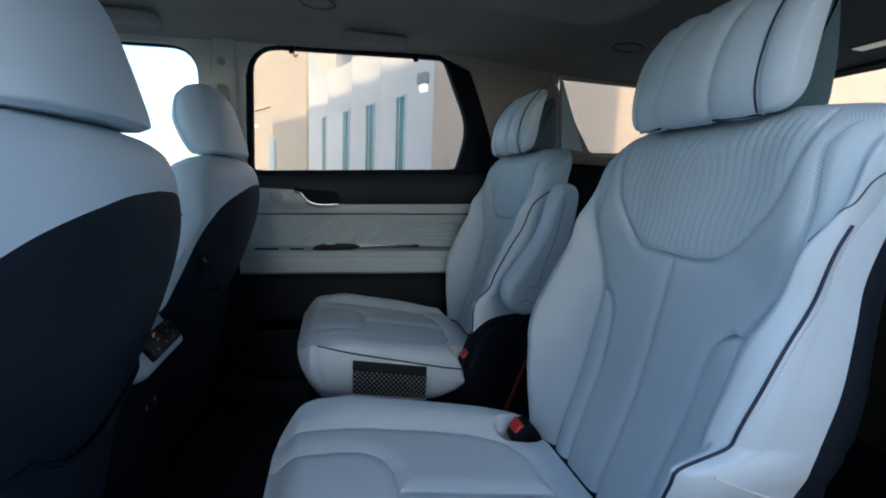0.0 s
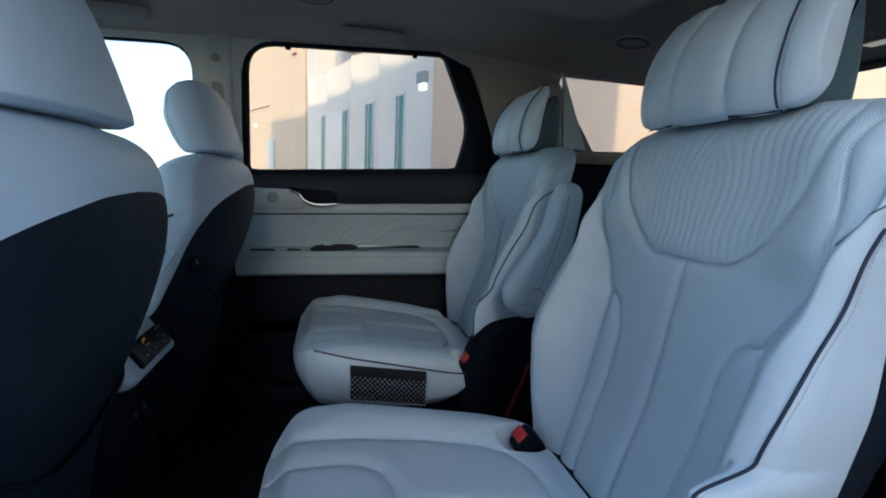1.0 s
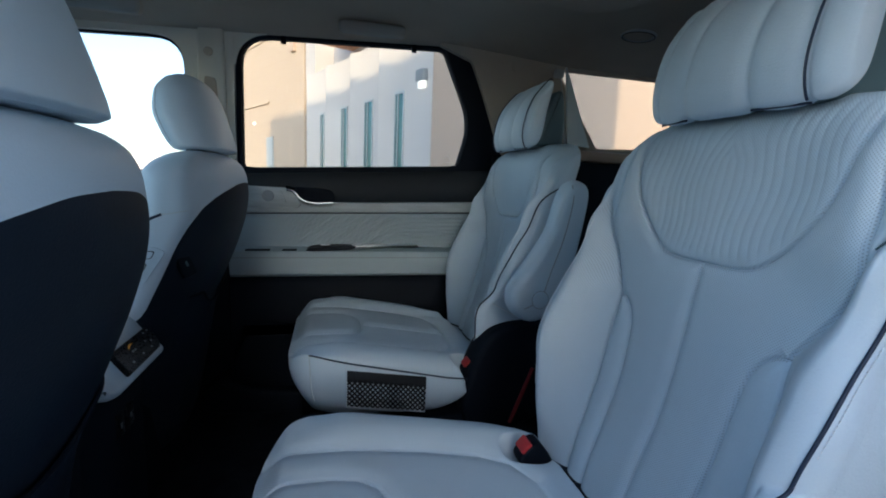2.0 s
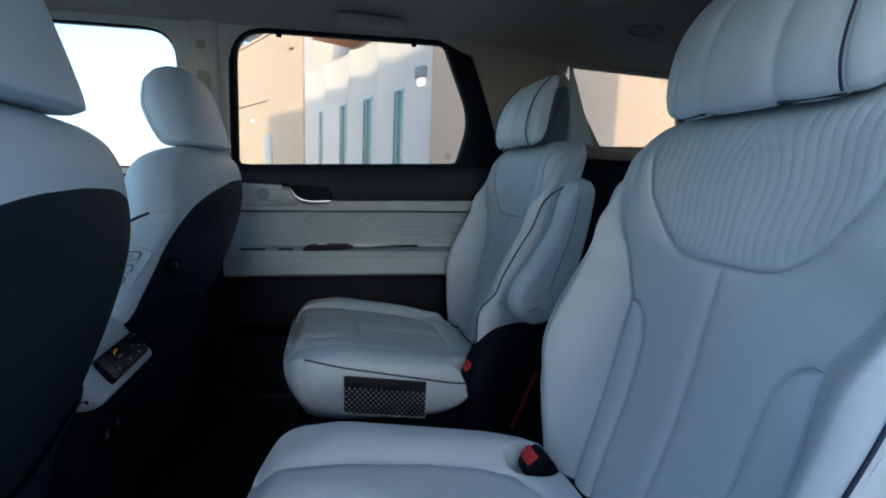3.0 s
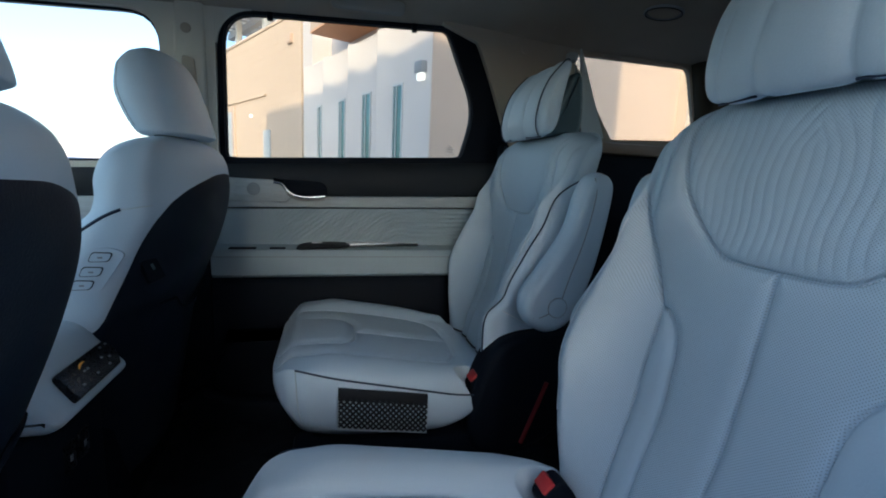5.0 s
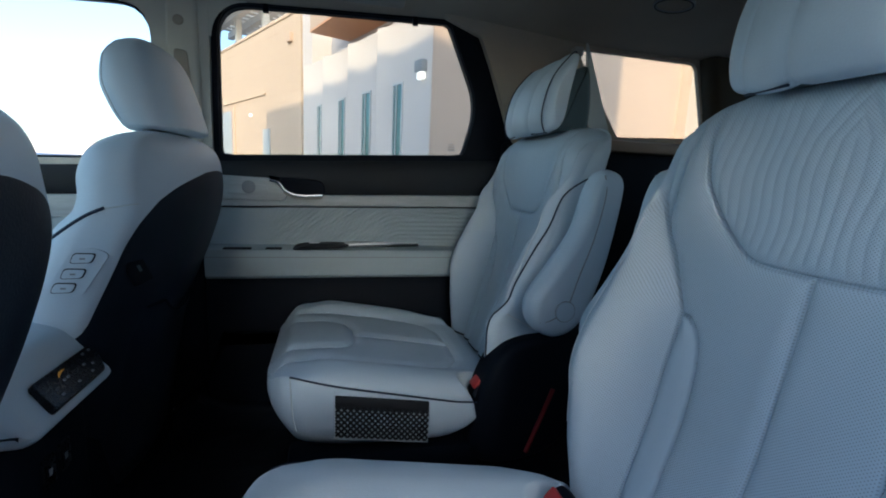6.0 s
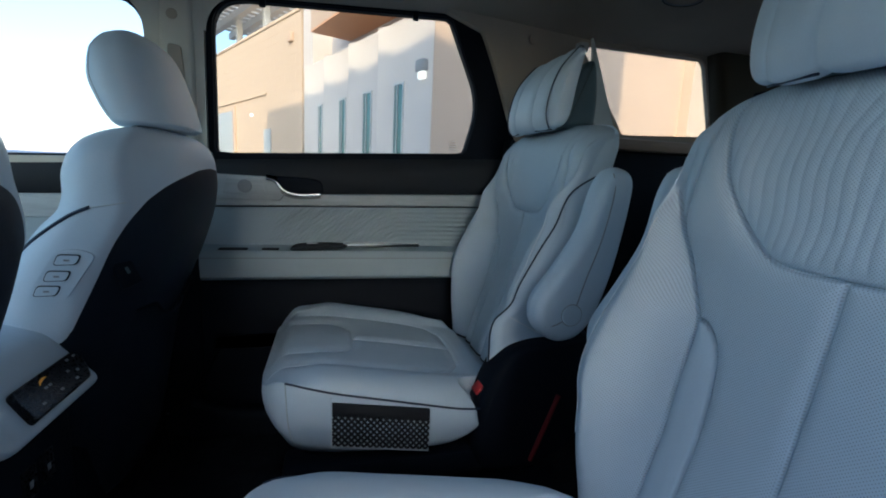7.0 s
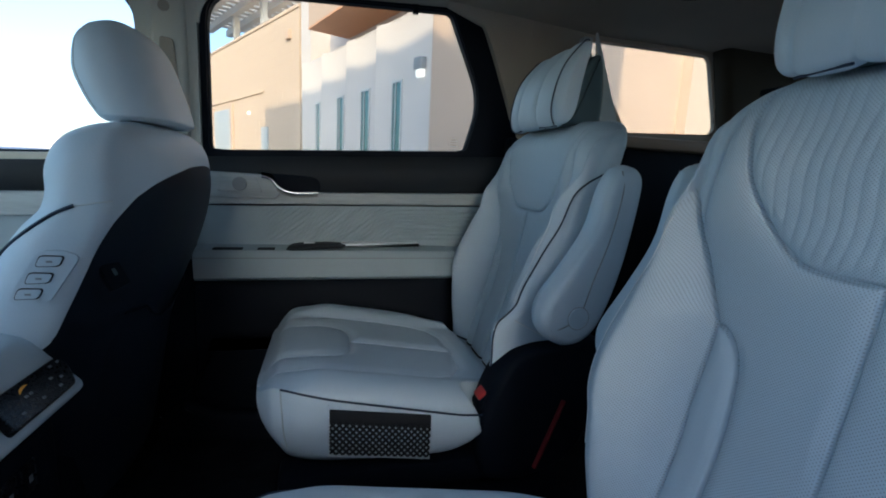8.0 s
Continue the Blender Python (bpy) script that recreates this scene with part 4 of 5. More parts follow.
def roof_z(x, y):
    """The height of the headlining: it is arched, and comes down to the tops of the windows at its edges."""
    along = np.interp(x, [-1.3, -0.5, 0.0, 0.6, 1.0, 1.5, 1.9], [1.70, 1.772, 1.782, 1.768, 1.735, 1.733, 1.73])
    edge = np.interp(x, [-1.3, -0.5, -0.25, 0.44, 0.9, 1.9], [1.70, 1.728, 1.738, 1.771, 1.735, 1.733])
    u = abs(y - MIDDLE) / 0.73
    k = smooth01((u - 0.82) / 0.16)
    return (along + 0.028 * (1 - u * u)) * (1 - k) + edge * k


def headliner_geo():
    nx, ny = 220, 130
    xs, ys = np.linspace(-0.90, 1.9, nx), np.linspace(0.36, 1.885, ny)
    vs = []
    for x in xs:
        for y in ys:
            z = roof_z(x, y)
            # the recess of the roof window, with a rolled lip round it
            dx, dy = abs(x - 0.30) - 0.38, abs(y - MIDDLE) - 0.12
            rim = math.hypot(max(dx, 0), max(dy, 0)) + min(max(dx, dy), 0) - 0.10
            z += 0.07 * smooth01(-rim / 0.02) - 0.022 * math.exp(-((rim - 0.035) / 0.025) ** 2)
            vs.append((x, y, z))
    fs = [[i * ny + j, i * ny + j + 1, (i + 1) * ny + j + 1, (i + 1) * ny + j] for i in range(nx - 1) for j in range(ny - 1)]
    k = len(vs)
    vs += [(v[0], v[1], v[2] + 0.05) for v in vs]
    fs += [[i + k for i in f[::-1]] for f in fs]
    rim = [j for j in range(ny)] + [i * ny + ny - 1 for i in range(1, nx)] + [(nx - 1) * ny + j for j in range(ny - 2, -1, -1)] + [i * ny for i in range(nx - 2, 0, -1)]
    fs += [[a, b, b + k, a + k] for a, b in zip(rim, rim[1:] + rim[:1])]
    return vs, fs


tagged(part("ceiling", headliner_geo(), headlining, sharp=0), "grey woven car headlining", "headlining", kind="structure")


def ceiling_lamp(x, y, name="ceiling_lamp"):
    z = roof_z(x, y)
    slope = math.degrees(math.atan((roof_z(x + 0.05, y) - roof_z(x - 0.05, y)) / 0.1))
    lamp = thing(name, "oval grey reading lamp with a dark ring, switched off", "lamp", "ceiling lamps")
    lamp.matrix_world = pose(x, y, z, 0, -slope, 0)
    def oval(a, b, h):
        return [(a * math.cos(w), b * math.sin(w), h) for w in np.linspace(0, 2 * math.pi, 40, endpoint=False)]
    part("bezel", bridge([oval(0.055, 0.05, 0.004), oval(0.054, 0.049, -0.004), oval(0.047, 0.042, -0.005), oval(0.045, 0.040, -0.001), oval(0.045, 0.040, 0.004)]), grey_plastic, lamp, "grey bezel")
    part("groove", tube(oval(0.0495, 0.0445, -0.0048), 0.0016, 6, True), plastic_black, lamp, "dark groove")
    part("lens", bridge([oval(0.043, 0.038, -0.002), oval(0.040, 0.035, -0.004), oval(0.02, 0.018, -0.005)]), headlining, lamp, "plain grey lens")
    return lamp


ceiling_lamp(-0.021, 1.57)
ceiling_lamp(0.965, 1.48)
tail = thing("cargo_lamp", "small oblong cream cargo lamp in the headlining", "lamp")
tail.matrix_world = pose(1.61, 1.19, roof_z(1.61, 1.19) - 0.001)
part("bezel", rbox(-0.026, 0.026, -0.056, 0.056, -0.006, 0.004, 0.005), headlining, tail)
part("lens", rbox(-0.022, 0.022, -0.05, 0.05, -0.009, -0.002, 0.004), cargo_glow, tail, "lit cream lens")


def grab_handle(x, y=1.735):
    z = roof_z(x, y)
    h = thing("grab_handle", "grey folding grab handle on the headlining", "handle", "grab handles")
    h.matrix_world = pose(x, y, z - 0.004)
    part("grip", pad(rounded([(-0.104, -0.044), (0.104, -0.044), (0.108, -0.004), (-0.108, -0.004)], 0.026), -0.016, 0.006, 0.010, smooth=False), handle_grey, h, "grey folded grip")
    part("recess", pad(rounded([(-0.106, -0.044), (0.106, -0.044), (0.110, -0.001), (-0.110, -0.001)], 0.02), -0.004, 0.016, 0.003, smooth=False), headlining, h, "grey mount behind the grip")
    return h


grab_handle(0.165)
grab_handle(-0.60)

# far side: openings and what lies between them
REAR_OPEN = rounded([(-0.256, 1.302), (0.506, 1.342), (0.552, 1.512), (0.440, 1.764), (-0.254, 1.735)], [0.02, 0.02, 0.20, 0.015, 0.09])
FRONT_OPEN = rounded([(-1.22, 1.25), (-0.425, 1.285), (-0.418, 1.712), (-0.95, 1.69)], [0.05, 0.03, 0.10, 0.08])
QUARTER_OPEN = rounded([(1.066, 1.437), (1.447, 1.455), (1.372, 1.728), (0.872, 1.722)], [0.012, 0.05, 0.04, 0.012])
FAR = 1.86

rear_door = thing("rear_door", "closed rear car door with pale trim, ash strip and chrome handle", "car door")
frame_out = [(-0.272, 1.285), (0.80, 1.33), (0.72, 1.52), (0.62, 1.74), (0.56, 1.79), (-0.16, 1.765), (-0.235, 1.748), (-0.270, 1.70)]
part("window_frame", ring_plate(REAR_OPEN, frame_out, FAR, FAR + 0.05, 160), plastic_black, rear_door, "black window frame")
part("seal", tube([(x, FAR + 0.012, z) for x, z in resample(REAR_OPEN, 120)], 0.004, 6, True), plastic_black, rear_door, "black rubber seal")
gl = resample(REAR_OPEN, 120)
gl = [(x + (0.13 - x) * -0.01, z + (1.53 - z) * -0.02) for x, z in gl]
pane = part("window_pane", prism(gl, FAR + 0.03, FAR + 0.034), glass_dark, rear_door, "tinted privacy glass")
pane.visible_shadow = False
for k, half in enumerate((0.006, 0.013, 0.013, 0.013)):
    part("glass_mark", rbox(0.470 - half, 0.470 + half, FAR + 0.0285, FAR + 0.0295, 1.383 - 0.008 * k, 1.3855 - 0.008 * k, 0), handle_grey, pane)
for cx in (-0.12, 0.325):
    part("blind_clip", rbox(cx - 0.009, cx + 0.009, FAR - 0.004, FAR + 0.01, 1.737 + 0.042 * (cx + 0.25) - 0.022, 1.737 + 0.042 * (cx + 0.25) + 0.006, 0.003), plastic_black, rear_door, "small black blind hook")
part("sill_clip", rbox(0.115, 0.135, FAR - 0.006, FAR + 0.01, 1.317, 1.325, 0.002), plastic_black, rear_door, "small black blind clip")


def skin(profile, x0, x1, n=12, y=FAR):
    """A trim panel: a section in depth and height (z rising with x by the belt's slope), from x0 to x1."""
    rings = []
    for x in np.linspace(x0, x1, n):
        rings.append([(x, y - d, z + 0.052 * (x - 0.1) * max(0, (z - 1.05)) / 0.25) for d, z in profile])
    return bridge(rings)


def closed(section, back=-0.05):
    return section + [(back, section[-1][1]), (back, section[0][1])]


DX0, DX1 = -0.30, 0.78
part("upper_trim", skin(closed([(0.012, 1.196), (0.020, 1.21), (0.022, 1.25), (0.016, 1.29), (0.004, 1.304), (-0.02, 1.306)]), DX0, DX1), trim_dark, rear_door, "dark grey upper trim")
part("ash_strip", skin(closed([(0.020, 1.160), (0.026, 1.163), (0.028, 1.180), (0.025, 1.194), (0.016, 1.197)]), DX0, DX1), ash, rear_door, "pale ash-grain strip")
part("joint", skin(closed([(0.020, 1.1565), (0.023, 1.158), (0.020, 1.1605)]), DX0, DX1), trim_dark, rear_door)
# the quilted insert: raised curved lines in the vinyl
nx, nz = 420, 100
vs = []
for i in range(nx):
    for j in range(nz):
        x, z = DX0 + (DX1 - DX0) * i / (nx - 1), 1.035 + 0.122 * j / (nz - 1)
        phase = near(np.array(x), np.array(z), [[(0.9, 0.99), (0.30, 0.99), (-0.20, 0.61)]])
        fade = smooth01((x + 0.16) / 0.12) * smooth01((1.157 - z) / 0.012) * smooth01((z - 1.042) / 0.01)
        vs.append((x, FAR - 0.012 - 0.0017 * fade * math.cos(float(phase) / 0.0138 * 2 * math.pi), z + 0.052 * (x - 0.1) * max(0, z - 1.05) / 0.25))
fs = [[i * nz + j, i * nz + j + 1, (i + 1) * nz + j + 1, (i + 1) * nz + j] for i in range(nx - 1) for j in range(nz - 1)]
k = len(vs)
vs += [(v[0], FAR + 0.03, v[2]) for v in vs]
fs += [[q + k for q in f[::-1]] for f in fs]
part("insert", (vs, fs), door_white, rear_door, "pale vinyl insert with stitched curved lines", sharp=0)
rest = part("armrest", skin(closed([(0.02, 0.931), (0.052, 0.934), (0.064, 0.945), (0.068, 0.985), (0.066, 1.012), (0.058, 1.024), (0.03, 1.028), (0.012, 1.034)]), DX0 + 0.006, 0.62), door_white, rear_door, "pale vinyl door armrest")
part("armrest_seam", tube([(x, FAR - 0.0672, 1.003) for x in np.linspace(DX0, 0.65, 20)], 0.0012), grey_plastic, rest)
part("lower_trim", skin(closed([(0.004, 0.50), (0.03, 0.52), (0.036, 0.70), (0.036, 0.90), (0.02, 0.926)]), DX0, DX1), plastic_black, rear_door, "black lower door trim")
part("map_bin", pad([(-0.25, 0.56), (-0.25, 0.74), (-0.2, 0.76), (0.3, 0.76), (0.36, 0.74), (0.34, 0.56)], FAR - 0.10, FAR - 0.03, 0.02), plastic_black, rear_door, "black door bin")
# solid dark bars: the shade of the pull recesses put into colour
for bx, bw in ((-0.207, 0.040), (-0.103, 0.024)):
    part("recess", rbox(bx - bw, bx + bw, FAR - 0.054, FAR - 0.02, 1.0235, 1.0285, 0.002), trim_dark, rest, "dark pull recess")
switch = part("switch_plate", pad([(-0.045, 1.030), (-0.02, 1.042), (0.06, 1.046), (0.12, 1.043), (0.11, 1.032), (0.03, 1.026), (-0.035, 1.024)], FAR - 0.062, FAR - 0.018, 0.004), trim_dark, rest, "black window-switch plate")
part("window_switch", rbox(0.002, 0.035, FAR - 0.050, FAR - 0.040, 1.043, 1.0475, 0.002), satin, switch, "small bright window switch")
part("accent", pad([(0.105, 1.034), (0.115, 1.045), (0.20, 1.047), (0.335, 1.044), (0.345, 1.041), (0.25, 1.036)], FAR - 0.050, FAR - 0.012, 0.004), satin, rest, "satin chrome accent strip")
# handle and its bowl, seat-switch plate
bowl = [(-0.115, 1.245), (-0.02, 1.244), (0.035, 1.238), (0.05, 1.215), (0.04, 1.192), (-0.03, 1.186), (-0.065, 1.20), (-0.085, 1.235)]
part("handle_bowl", pad(bowl, FAR - 0.031, FAR - 0.01, 0.006), plastic_black, rear_door, "dark handle bowl")
path = spline([(-0.112, FAR - 0.034, 1.236), (-0.088, FAR - 0.040, 1.230), (-0.068, FAR - 0.043, 1.208), (-0.045, FAR - 0.044, 1.196), (-0.01, FAR - 0.044, 1.192), (0.042, FAR - 0.043, 1.196)], 40)
q = [(0.004 * math.cos(w), 0.0062 * math.sin(w)) for w in np.linspace(0, 2 * math.pi, 10, endpoint=False)]
part("door_handle", tube(path, 0.0048, 10), chrome, rear_door, "chrome inner door handle")
part("handle_lip", tube([(x, y + 0.004, z - 0.0095) for x, y, z in path[14:]], 0.0035, 8), handle_grey, rear_door, "dark satin lip under the handle")
part("switch_panel", pad(rounded([(-0.298, 1.172), (-0.075, 1.172), (-0.06, 1.19), (-0.092, 1.232), (-0.115, 1.243), (-0.298, 1.246)], 0.012), FAR - 0.034, FAR - 0.01, 0.005, smooth=False), ash, rear_door, "pale speaker and switch surround")
part("speaker_surround", pad(rounded([(-0.232, 1.190), (-0.112, 1.190), (-0.128, 1.234), (-0.222, 1.236)], 0.008), FAR - 0.0375, FAR - 0.03, 0.002, smooth=False), ash, rear_door, "raised pale speaker surround")
part("speaker", disc((-0.172, FAR - 0.037, 1.213), (0, -1, 0), 0.0195, 0.002), grey_plastic, rear_door, "small round grey speaker")

front_door = thing("front_door", "closed front car door with pale trim", "car door")
part("upper_trim", skin(closed([(0.012, 1.196), (0.020, 1.21), (0.022, 1.25), (0.016, 1.29), (0.004, 1.304), (-0.02, 1.306)]), -1.25, -0.335), trim_dark, front_door, "dark grey upper trim")
part("ash_strip", skin(closed([(0.020, 1.120), (0.026, 1.123), (0.028, 1.160), (0.025, 1.194), (0.016, 1.197)]), -1.25, -0.335), ash, front_door, "pale ash-grain strip")
part("insert", skin(closed([(0.012, 0.92), (0.018, 0.95), (0.016, 1.119)]), -1.25, -0.335), door_white, front_door, "pale vinyl insert")
part("lower_trim", skin(closed([(0.004, 0.50), (0.036, 0.70), (0.02, 0.921)]), -1.25, -0.335), plastic_black, front_door, "black lower door trim")
fp = part("window_pane", prism(resample([(x + (-0.8 - x) * -0.01, z + (1.48 - z) * -0.02) for x, z in FRONT_OPEN], 80), FAR + 0.03, FAR + 0.034), glass_side, front_door, "lightly tinted side glass")
fp.visible_shadow = False
part("seal", tube([(x, FAR + 0.012, z) for x, z in resample(FRONT_OPEN, 100)], 0.007, 6, True), plastic_black, front_door, "black rubber seal")

# the body's outer skin round the far windows
tagged(part("wall_window_band", ring_plate([(x + (x - 0.13) * 0.03, z + (z - 1.53) * 0.04) for x, z in REAR_OPEN], [(-0.36, 1.24), (0.74, 1.24), (0.62, 1.52), (0.50, 1.86), (-0.36, 1.86)], FAR + 0.052, FAR + 0.075, 160), paint),
       "white painted body round the rear door window", "car body", kind="structure")

# pillars
corner = [(-0.165 + 0.102 * math.cos(w), 1.638 + 0.102 * math.sin(w)) for w in np.linspace(math.pi, math.pi * 0.52, 16)]
tagged(part("trim_corner", prism([(-0.31, 1.638)] + corner + [(-0.15, 1.80), (-0.31, 1.80)], FAR - 0.010, FAR - 0.003), pillar_grey), "pale grey trim round the window corner", "trim", kind="structure")
tagged(part("trim_front", ring_plate(FRONT_OPEN, [(-1.42, 1.22), (-0.274, 1.23), (-0.272, 1.80), (-0.93, 1.78), (-1.25, 1.48)], FAR - 0.012, FAR + 0.05, 140), pillar_grey), "pale grey door-post trim round the front window", "trim", kind="structure")
post = part("trim_post", pad([(-0.40, 1.22), (-0.40, 1.23), (-0.385, 1.50), (-0.375, 1.76), (-0.30, 1.76), (-0.296, 1.50), (-0.298, 1.23), (-0.298, 1.22)], FAR - 0.028, FAR + 0.02, 0.012, smooth=False), pillar_grey)
tagged(part("trim_post_foot", rbox(-0.41, -0.302, FAR - 0.03, FAR + 0.03, FLOOR, 1.222, 0.012), plastic_black), "black lower centre-post trim", "trim", kind="structure")
tagged(post, "pale grey centre-post trim", "trim", kind="structure")
part("height_adjuster", pad(rounded([(-0.366, 1.38), (-0.326, 1.38), (-0.318, 1.50), (-0.325, 1.585), (-0.358, 1.59)], 0.01), FAR - 0.033, FAR - 0.02, 0.003, smooth=False), headlining, post, "grey belt height adjuster")
part("button_cover", disc((-0.345, FAR - 0.027, 1.665), (0, -1, 0), 0.014, 0.003), headlining, post)
# headlining's darker colour stands for the weaker light on this trim
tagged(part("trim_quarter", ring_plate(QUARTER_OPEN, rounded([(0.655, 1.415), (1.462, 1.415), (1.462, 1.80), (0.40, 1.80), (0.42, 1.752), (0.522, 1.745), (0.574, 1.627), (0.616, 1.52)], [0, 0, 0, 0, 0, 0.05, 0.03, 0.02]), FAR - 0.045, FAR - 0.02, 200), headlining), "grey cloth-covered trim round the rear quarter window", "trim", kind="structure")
qp = prism(resample([(x + (1.16 - x) * -0.02, z + (1.59 - z) * -0.03) for x, z in QUARTER_OPEN], 80), FAR - 0.03, FAR - 0.026)
qw = part("window_quarter", qp, glass_dark)
qw.visible_shadow = False
tagged(qw, "tinted rear quarter window glass", "window", kind="structure")
part("seal", tube([(x, FAR - 0.04, z) for x, z in resample(QUARTER_OPEN, 100)], 0.003, 6, True), brown_trim, qw)
tagged(part("trim_emblem", disc((0.70, FAR - 0.045, 1.715), (0, -1, 0), 0.016, 0.002), headlining), "small oval embossed airbag mark on the grey trim", "emblem")
# added pale panel for the lighter triangle of trim, tilted to catch rear light
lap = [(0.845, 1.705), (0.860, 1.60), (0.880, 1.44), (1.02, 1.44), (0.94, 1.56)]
tagged(part("trim_belt_cover", bridge([[(x, FAR - 0.15 + 0.55 * (x - 0.87) + d, z) for x, z in lap] for d in (0.0, 0.012)]), pale_plastic), "added pale grey panel beside the quarter window", "trim", kind="structure")
tagged(part("trim_ledge", rbox(0.66, 1.46, FAR - 0.085, FAR - 0.02, 1.385, 1.428, 0.018), brown_trim), "grey-brown ledge below the quarter window", "trim", kind="structure")
tagged(part("wall_quarter", rbox(0.64, 1.95, FAR - 0.05, FAR + 0.05, FLOOR, 1.40, 0.02), plastic_black), "dark rear side trim", "trim", kind="structure")
tagged(part("wall_far", rbox(-1.4, 1.95, FAR + 0.052, FAR + 0.10, 0.35, 1.285, 0.02), paint), "white painted body side", "car body", kind="structure")
tagged(part("trim_rear_post", pad([(1.450, FLOOR), (1.450, 1.43), (1.378, 1.728), (1.366, 1.80), (1.95, 1.80), (1.95, FLOOR)], FAR - 0.10, FAR - 0.0, 0.04, smooth=False), rear_trim), "dark rear corner post", "trim", kind="structure")
tagged(part("sill", pad([(-0.32, 0.47), (-0.32, 0.60), (-0.22, 0.56), (0.0, 0.545), (0.5, 0.545), (0.66, 0.60), (0.66, 0.47)], FAR - 0.13, FAR - 0.02, 0.02), plastic_black), "black door sill trim", "trim", kind="structure")

# tailgate with its window
TAIL_OPEN = rounded([(0.52, 1.33), (1.74, 1.33), (1.66, 1.745), (0.60, 1.745)], 0.06)
tail_frame = part("tailgate", along_x(ring_plate(TAIL_OPEN, [(0.36, 0.47), (1.90, 0.47), (1.90, 1.80), (0.36, 1.80)], 1.80, 1.88, 160)), rear_trim)
tagged(tail_frame, "dark trimmed tailgate", "tailgate", kind="structure")
tp = part("window_tail", along_x(prism(resample([(x + (1.13 - x) * -0.02, z + (1.52 - z) * -0.03) for x, z in TAIL_OPEN], 80), 1.845, 1.849)), glass_dark)
tp.visible_shadow = False
tagged(tp, "tinted tailgate glass", "window", kind="structure")

# front: bulkhead and windscreen
SCREEN = rounded([(0.46, 1.22), (1.80, 1.22), (1.70, 1.72), (0.56, 1.72)], 0.06)
RAKE = Matrix(((1, 0, 0.95, -1.78 * 0.95), (0, 1, 0, 0), (0, 0, 1, 0), (0, 0, 0, 1)))
tagged(part("wall_front", rbox(-1.56, -1.48, 0.36, 1.90, 0.42, 1.19, 0.02), trim_dark), "dark trimmed front bulkhead", "bulkhead", kind="structure")
tagged(part("trim_screen", moved(along_x(ring_plate(SCREEN, [(0.36, 1.16), (1.90, 1.16), (1.90, 1.79), (0.36, 1.79)], -0.95, -0.92, 160)), RAKE), trim_dark), "dark raked windscreen surround", "trim", kind="structure")
ws = part("window_screen", moved(along_x(prism(resample([(x + (1.13 - x) * -0.02, z + (1.47 - z) * -0.03) for x, z in SCREEN], 80), -0.94, -0.936)), RAKE), glass_clear)
ws.visible_shadow = False
tagged(ws, "clear windscreen glass", "window", kind="structure")

# near side: the door stands open, so only the posts and the sill are there
tagged(part("wall_near_front", rbox(-1.40, -0.36, 0.30, 0.40, 0.35, 1.25, 0.02), trim_dark), "near front door", "car door", kind="structure")
swung = pose(-0.40, 0.28, 0, 0, 0, -80)                # the near rear door stands open
tagged(part("wall_near_open_door", moved(joined(rbox(0, 1.02, -0.05, 0.06, 0.45, 1.25, 0.03), rbox(0, 0.06, -0.03, 0.03, 1.24, 1.70, 0.01), rbox(0.0, 0.80, -0.03, 0.03, 1.69, 1.75, 0.01), rbox(0.80, 1.0, -0.03, 0.03, 1.24, 1.75, 0.01)), swung), trim_dark), "near rear door standing open", "car door", kind="structure")
tagged(part("trim_near_open_door", moved(joined(rbox(0.02, 1.0, 0.06, 0.09, 0.93, 1.03, 0.01), rbox(0.02, 1.0, 0.06, 0.072, 1.035, 1.195, 0.005)), swung), door_white), "pale vinyl trim of the near rear door", "trim", kind="structure")
tagged(part("post_near", rbox(-0.40, -0.30, 0.34, 0.41, 0.35, 1.76, 0.02), pillar_grey), "near centre post", "trim", kind="structure")
tagged(part("wall_near_rear", rbox(0.68, 1.95, 0.30, 0.42, 0.35, 1.40, 0.03), trim_dark), "near rear side trim", "trim", kind="structure")
tagged(part("post_near_rear", rbox(0.76, 0.92, 0.32, 0.42, 1.39, 1.78, 0.03), pillar_grey), "near rear post", "trim", kind="structure")
tagged(part("rail_near", rbox(-0.93, 1.95, 0.32, 0.40, 1.755, 1.83, 0.02), pillar_grey), "near roof rail", "trim", kind="structure")
tagged(part("sill_near", rbox(-1.40, 1.95, 0.30, 0.42, 0.35, 0.50, 0.02), plastic_black), "near door sill", "trim", kind="structure")
tagged(part("window_near_front", prism([(-1.36, 1.24), (-0.39, 1.24), (-0.39, 1.77), (-0.93, 1.77)], 0.345, 0.349), glass_clear), "clear near front side glass", "window", kind="structure")
tagged(part("window_near_rear", prism([(0.91, 1.39), (1.90, 1.39), (1.90, 1.77), (0.91, 1.77)], 0.345, 0.349), glass_clear), "near rear side glass", "window", kind="structure")
tagged(part("roof_panel", rbox(-0.93, 1.95, 0.34, 1.92, 1.872, 1.90, 0.012), paint), "white painted car roof", "car roof", kind="structure")


